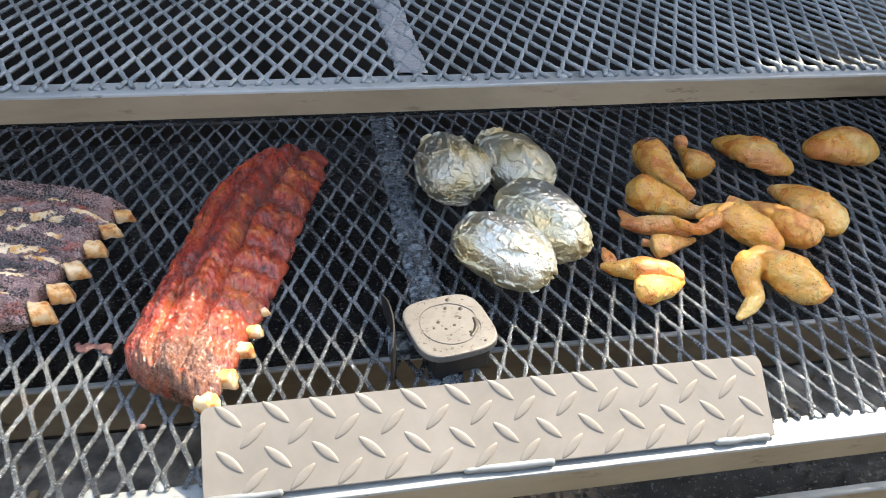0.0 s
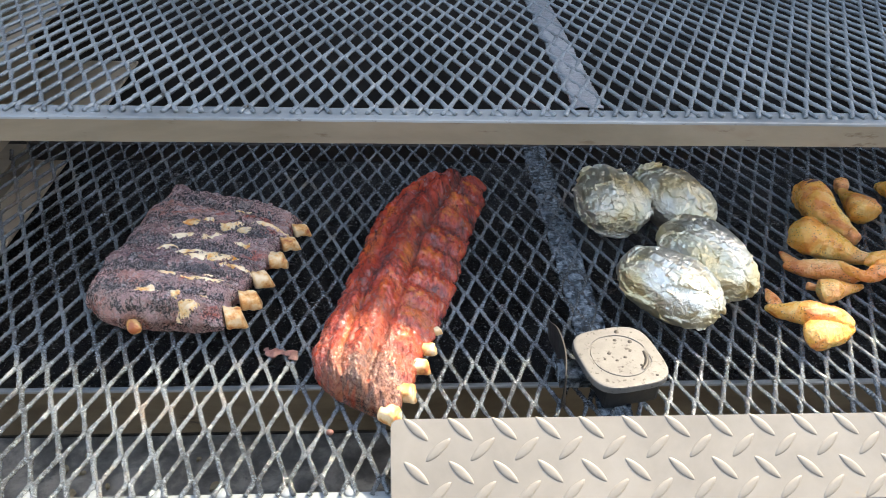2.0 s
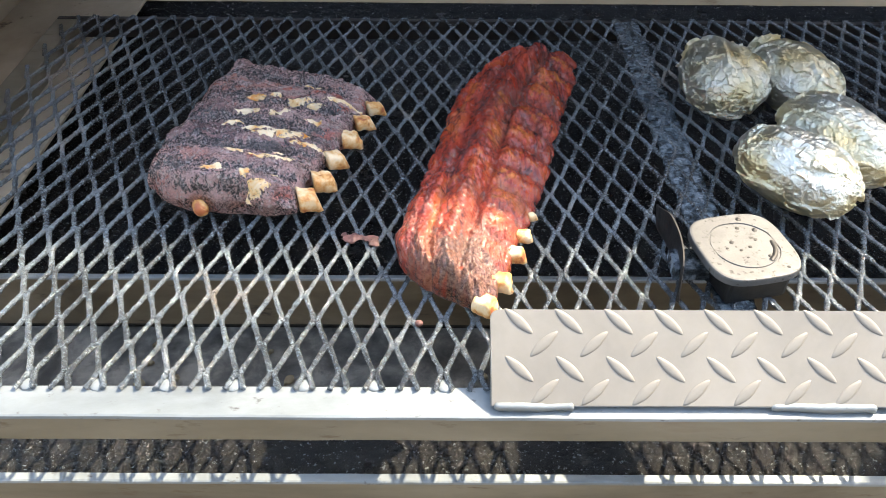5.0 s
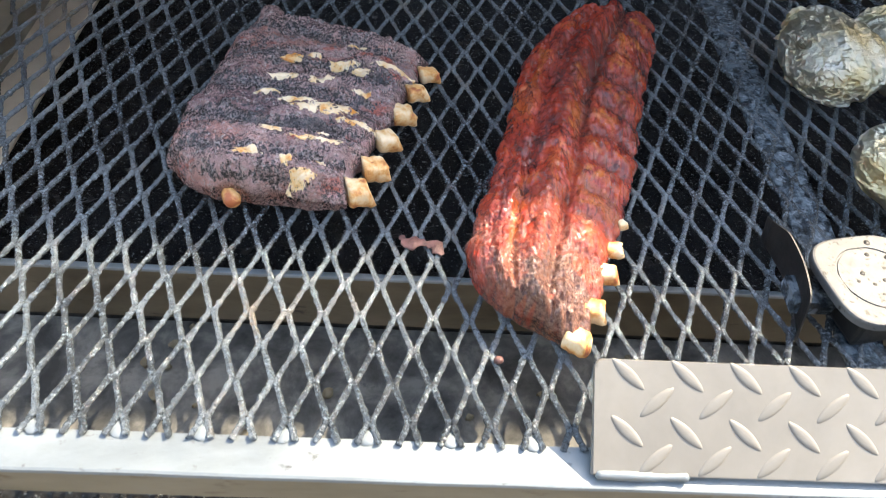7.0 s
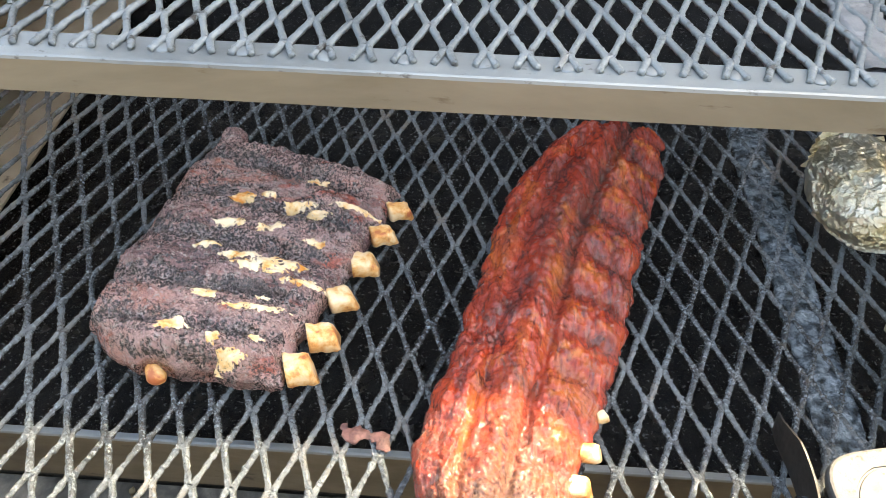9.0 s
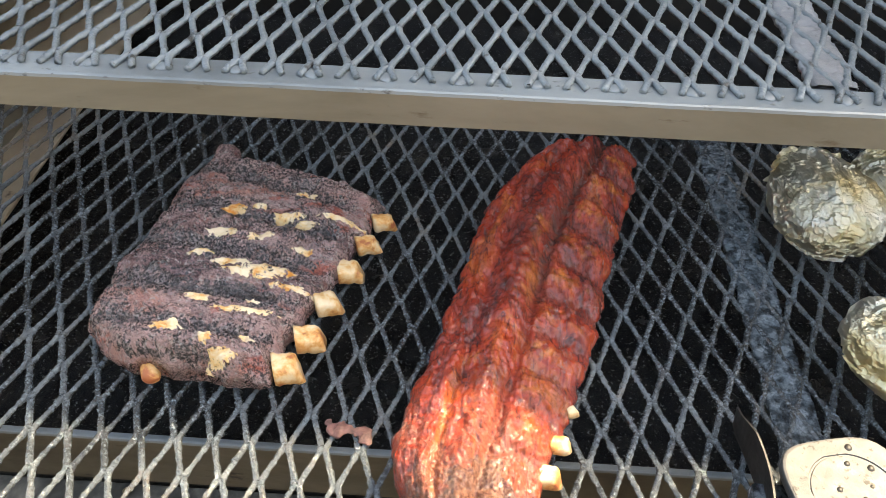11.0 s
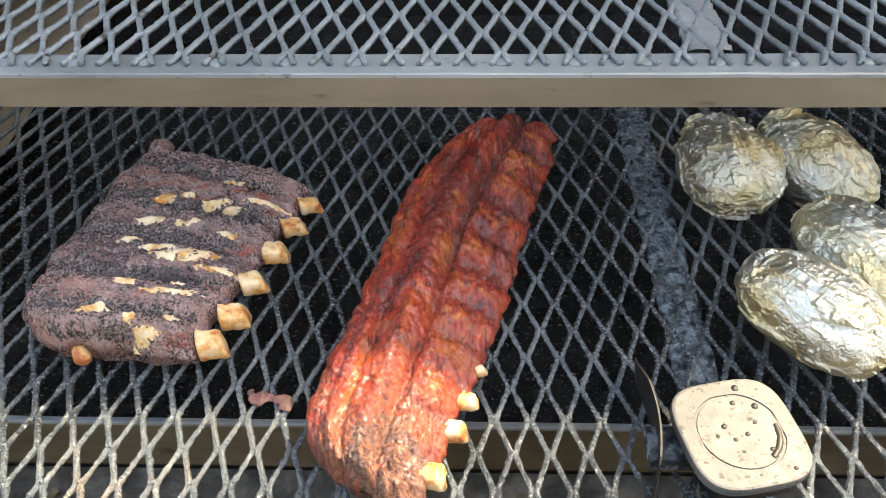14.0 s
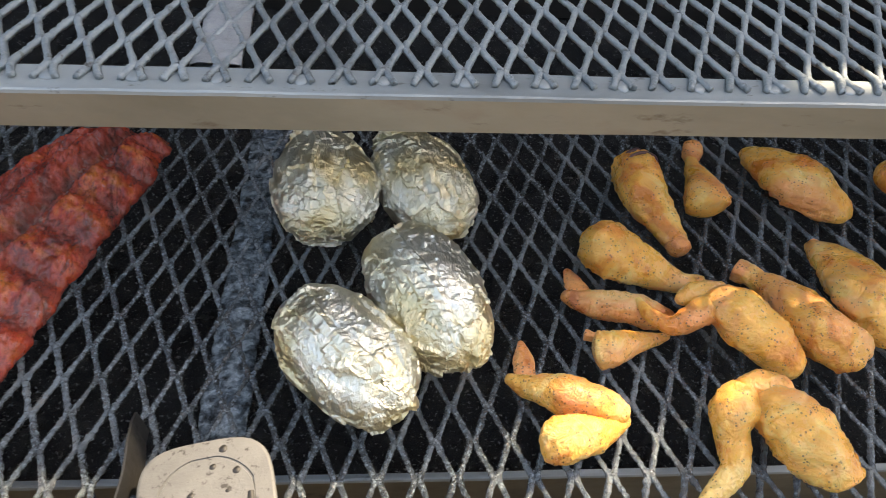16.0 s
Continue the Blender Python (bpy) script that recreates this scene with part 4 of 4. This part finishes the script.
for line in (((0.419, 0.336), (0.427, 0.344), (0.436, 0.348), (0.442, 0.351)), ((0.422, 0.333), (0.430, 0.337), (0.439, 0.339), (0.447, 0.341), (0.451, 0.338))):
    rows = []
    for n, (x, y) in enumerate(line):
        top = leg_tree.ray_cast(Vector((x, y, 1)), Vector((0, 0, -1)))[0]
        if top is not None:
            rows.append((x, y, top.z + 0.0006, 0.0009 if n in (0, len(line) - 1) else 0.0018))
    if len(rows) > 2:
        cv, cf = loft(rows, 30, 10, 0.5, 0.5, 2.0)
        part("skin_split", mesh_from("skin_split", cv, cf, MAT_SPLIT), split_leg, "dark split in the skin")
chicken("chicken_drumette", "small golden drumette with a flared bone end",
    [[(0.502, 0.388, 0.006, 0.0065), (0.496, 0.370, 0.006, 0.0060), (0.491, 0.338, 0.011, 0.0124), (0.487, 0.307, 0.017, 0.0189), (0.487, 0.294, 0.015, 0.0171)]],
    knob=((0.500, 0.382, 0.007), (0.505, 0.394, 0.008), 0.0085))
chicken("chicken_thigh", "broad golden peppered thigh lying flat",
    [[(0.554, 0.392, 0.008, 0.0084), (0.559, 0.360, 0.020, 0.0220), (0.570, 0.326, 0.028, 0.0310), (0.588, 0.310, 0.023, 0.0260), (0.609, 0.312, 0.012, 0.0133)]], flat=0.62,
    knob=((0.599, 0.315, 0.010), (0.606, 0.309, 0.009), 0.0080))
chicken("chicken_thigh", "golden thigh at the end of the pile", [[(0.650, 0.345, 0.012, 0.012), (0.676, 0.340, 0.020, 0.028), (0.708, 0.334, 0.022, 0.034), (0.742, 0.324, 0.016, 0.022)]], flat=0.65, knob=((0.660, 0.343, 0.016), (0.650, 0.346, 0.014), 0.0080))
chicken("chicken_drumstick", "plump golden drumstick lying under a wing",
    [[(0.387, 0.263, 0.015, 0.0170), (0.393, 0.245, 0.021, 0.0238), (0.415, 0.236, 0.016, 0.0178), (0.438, 0.227, 0.009, 0.0098), (0.458, 0.222, 0.006, 0.0064)]],
    knob=((0.457, 0.223, 0.006), (0.462, 0.219, 0.006), 0.0085))
chicken("chicken_wing", "reddish folded wing with an upturned tip",
    [[(0.355, 0.216, 0.006, 0.0042), (0.369, 0.207, 0.009, 0.0096), (0.391, 0.199, 0.012, 0.0128), (0.414, 0.193, 0.010, 0.0112), (0.433, 0.194, 0.006, 0.0048)],
     [(0.373, 0.216, 0.006, 0.0056), (0.367, 0.226, 0.006, 0.0060), (0.363, 0.242, 0.006, 0.0017)]], MAT_CHICK_RED, names=("wing_flat", "wing_tip"))
chicken("chicken_drumette", "short golden drumette tucked under wings",
    [[(0.366, 0.161, 0.011, 0.0128), (0.376, 0.161, 0.013, 0.0143), (0.396, 0.169, 0.009, 0.0098), (0.415, 0.175, 0.006, 0.0049), (0.425, 0.178, 0.006, 0.0026)]],
    knob=((0.368, 0.179, 0.006), (0.363, 0.181, 0.006), 0.0050))
chicken("chicken_wing", "large bent golden wing draped over the pile",
    [[(0.403, 0.199, 0.024, 0.0024), (0.408, 0.184, 0.024, 0.0052), (0.420, 0.174, 0.024, 0.0068), (0.436, 0.178, 0.027, 0.0096), (0.456, 0.190, 0.029, 0.0120)],
     [(0.446, 0.194, 0.028, 0.0111), (0.464, 0.181, 0.030, 0.0184), (0.481, 0.162, 0.025, 0.0196), (0.495, 0.148, 0.016, 0.0146), (0.502, 0.140, 0.012, 0.0108)],
     [(0.429, 0.194, 0.026, 0.0032), (0.447, 0.201, 0.025, 0.0102), (0.469, 0.199, 0.026, 0.0110)]], z=0.0030, names=("wing_flat", "drumette", "skin_fold"))
chicken("chicken_drumstick", "long golden drumstick with a bare knuckle",
    [[(0.494, 0.237, 0.008, 0.0085), (0.504, 0.228, 0.008, 0.0094), (0.514, 0.207, 0.013, 0.0140), (0.524, 0.173, 0.019, 0.0208), (0.538, 0.155, 0.019, 0.0208), (0.544, 0.151, 0.016, 0.0176)]],
    knob=((0.493, 0.237, 0.008), (0.489, 0.241, 0.008), 0.0105))
chicken("chicken_thigh", "thick golden thigh overlapping a drumstick",
    [[(0.566, 0.273, 0.006, 0.0054), (0.569, 0.241, 0.017, 0.0189), (0.571, 0.206, 0.026, 0.0288), (0.579, 0.181, 0.023, 0.0255), (0.587, 0.164, 0.013, 0.0144)]], flat=0.7,
    knob=((0.568, 0.270, 0.006), (0.565, 0.276, 0.006), 0.0060))
chicken("chicken_wing", "sunlit golden wing with drumette and pointed tip",
    [[(0.306, 0.144, 0.006, 0.0032), (0.320, 0.135, 0.008, 0.0091), (0.342, 0.125, 0.013, 0.0142), (0.363, 0.117, 0.012, 0.0133), (0.381, 0.112, 0.006, 0.0063)],
     [(0.319, 0.142, 0.006, 0.0049), (0.320, 0.156, 0.006, 0.0060), (0.320, 0.174, 0.006, 0.0015)],
     [(0.324, 0.094, 0.009, 0.0105), (0.332, 0.092, 0.014, 0.0161), (0.351, 0.096, 0.012, 0.0136), (0.370, 0.106, 0.007, 0.0077), (0.381, 0.112, 0.006, 0.0042)]], names=("wing_flat", "wing_tip", "drumette"))
chicken("chicken_wing", "large golden wing bent at the elbow",
    [[(0.459, 0.124, 0.011, 0.0126), (0.471, 0.106, 0.018, 0.0203), (0.483, 0.083, 0.019, 0.0210), (0.496, 0.067, 0.015, 0.0168), (0.501, 0.059, 0.011, 0.0119)],
     [(0.459, 0.120, 0.018, 0.0135), (0.443, 0.106, 0.019, 0.0165), (0.441, 0.090, 0.010, 0.0111), (0.437, 0.073, 0.008, 0.0091), (0.420, 0.060, 0.006, 0.0065), (0.407, 0.050, 0.006, 0.0029)],
     [(0.448, 0.121, 0.019, 0.0075), (0.467, 0.124, 0.019, 0.0127), (0.488, 0.120, 0.017, 0.0098)]], names=("drumette", "wing_flat", "skin_fold"))


# ---- square steel cap with a thin blade beside it ----
def steel_cap():
    ob = thing("square_steel_cap", "square cast-steel cap with a round rim and pitted face", "grill tool", (0.134, 0.050, 0.0016))
    turn = radians(12)
    rot = Matrix.Rotation(turn, 3, "Z")

    def outline(g, n=56):
        pts = []
        for i in range(n):
            a = 2 * math.pi * i / n
            c, s = math.cos(a), math.sin(a)
            r = 0.036 * g / ((abs(c) ** 3.6 + abs(s) ** 3.6) ** (1 / 3.6))
            pts.append((r * c, r * s * 1.03))
        return pts

    levels = [(0.94, 0.0225), (1.0, 0.0240), (1.0, 0.0285), (0.985, 0.0298), (0.95, 0.0302), (0.70, 0.0304)]
    verts, faces = [], []
    n = 56
    for g, z in levels:
        verts += [Vector((x, y, z)) for x, y in outline(g, n)]
    for z, r in ((0.0304, 0.0268), (0.0296, 0.0264), (0.0296, 0.0254), (0.0303, 0.0250), (0.0303, 0.010)):
        verts += [Vector((r * math.cos(2 * math.pi * i / n), r * math.sin(2 * math.pi * i / n), z)) for i in range(n)]
    lv = len(levels) + 5
    for a in range(lv - 1):
        for i in range(n):
            j = (i + 1) % n
            faces.append((a * n + i, a * n + j, (a + 1) * n + j, (a + 1) * n + i))
    faces.append(tuple((lv - 1) * n + i for i in range(n)))
    faces.append(tuple(range(n))[::-1])
    verts = [rot @ v + Vector((0, 0, 0)) for v in verts]
    part("cap_plate", mesh_from("cap_plate", verts, faces, MAT_CAP, False), ob, m=Matrix())
    part("pedestal", box_mesh("pedestal", (-0.024, -0.030, 0.0), (0.026, 0.030, 0.0226), MAT_BLACK, 0.003), ob, "dark block under the cap", Matrix.Rotation(turn, 4, "Z"))
    pit = []
    for k in range(10):
        a = 2 * math.pi * k / 10
        g = 1 + 0.3 * noise.noise((math.cos(a) * 2, math.sin(a) * 2, 8))
        pit.append((0.0022 * g * math.cos(a), 0.0018 * g * math.sin(a), 0.0))
    pit_me = mesh_from("pit", pit + [(x * 0.6, y * 0.6, 0.0006) for x, y, z in pit], [(k, (k + 1) % 10, 10 + (k + 1) % 10, 10 + k) for k in range(10)] + [tuple(range(10, 20))], MAT_BLACK)
    for x, y, s in ((0.000, 0.020, 1.0), (0.013, 0.018, 1.2), (-0.009, 0.003, 1.0), (-0.004, -0.006, 0.8), (0.004, -0.002, 0.9), (0.010, 0.006, 0.7), (-0.014, -0.004, 0.7), (0.016, -0.012, 0.9), (0.004, 0.031, 1.3), (-0.001, -0.014, 0.6), (0.026, -0.024, 0.8)):
        part("pit", pit_me, ob, "", pose(x, y, 0.0302, 0, 0, 50 * s) @ Matrix.Scale(s, 4))
    v, f = [], []
    for i in range(15):
        a = radians(-48 + 4.4 * i)
        for r, z in ((0.0205, 0.0300), (0.0215, 0.0311), (0.0240, 0.0311), (0.0248, 0.0300)):
            g = r + 0.0008 * noise.noise((i * 0.8, r * 300, 2))
            v.append((g * math.cos(a), g * math.sin(a), z))
    for i in range(14):
        for k in range(3):
            f.append((i * 4 + k, i * 4 + k + 1, i * 4 + k + 5, i * 4 + k + 4))
    part("scar", mesh_from("scar", v, f, MAT_BLACK), ob, "dark burnt scar inside the rim", Matrix())
    # thin upright blade on the left
    v, f = [], []
    n = 22
    for i in range(n + 1):
        u = i / n
        y = 0.014 + 0.094 * u - 0.046
        x = -0.0505 + 0.006 * math.sin(math.pi * min(1, u * 1.1)) + 0.002 * u
        top = 0.032 * min(1.0, (u / 0.12) ** 0.7 + 0.10) * (1 - 0.35 * max(0, u - 0.72) / 0.28)
        for dx, z in ((-0.0006, 0.0), (-0.0006, top), (0.0006, top), (0.0006, 0.0)):
            v.append((x + dx - 0.003 * (z > 0), y, z))
    for i in range(n):
        for k in range(4):
            f.append((i * 4 + k, i * 4 + (k + 1) % 4, i * 4 + 4 + (k + 1) % 4, i * 4 + 4 + k))
    f += [(0, 1, 2, 3), (n * 4 + 3, n * 4 + 2, n * 4 + 1, n * 4)]
    part("blade", mesh_from("blade", v, f, MAT_BLACK, False), ob, "thin dark upright steel blade", Matrix())
    part("neck", box_mesh("neck", (-0.052, -0.012, 0.004), (-0.024, 0.012, 0.016), MAT_STRIP, 0.001), ob, "short bracket joining blade and cap", Matrix())
    return ob


steel_cap()


# ---- dry leaf litter on the shelf ----
def leaf(x, y, size, turn, seed):
    v, f = [], []
    n = 8
    for i in range(n + 1):
        u = i / n
        w = size * 0.36 * math.sin(math.pi * min(1, u * 1.04)) ** 0.8
        for s in (-1, 0, 1):
            v.append((size * (u - 0.5), s * w * (1 + 0.3 * noise.noise((u * 4, s, seed))), 0.0016 + 0.002 * abs(s) + 0.003 * max(0, noise.noise((u * 3, s, seed + 2)))))
    for i in range(n):
        for s in range(2):
            a = i * 3 + s
            f.append((a, a + 1, a + 4, a + 3))
    ob = solo("dry_leaf", mesh_from("dry_leaf", v + [(p[0], p[1], p[2] - 0.0012) for p in v], f + [tuple(k + 27 for k in q[::-1]) for q in f], MAT_LEAF), "curled dry brown leaf fallen on the shelf", "leaf", "leaf litter")
    ob.matrix_basis = pose(x, y, -0.1258, 0, 0, turn)
    return ob


random.seed(11)
for i in range(26):
    leaf(-0.45 + 1.05 * random.random(), 0.005 + 0.098 * random.random(), 0.005 + 0.008 * random.random(), 360 * random.random(), i)
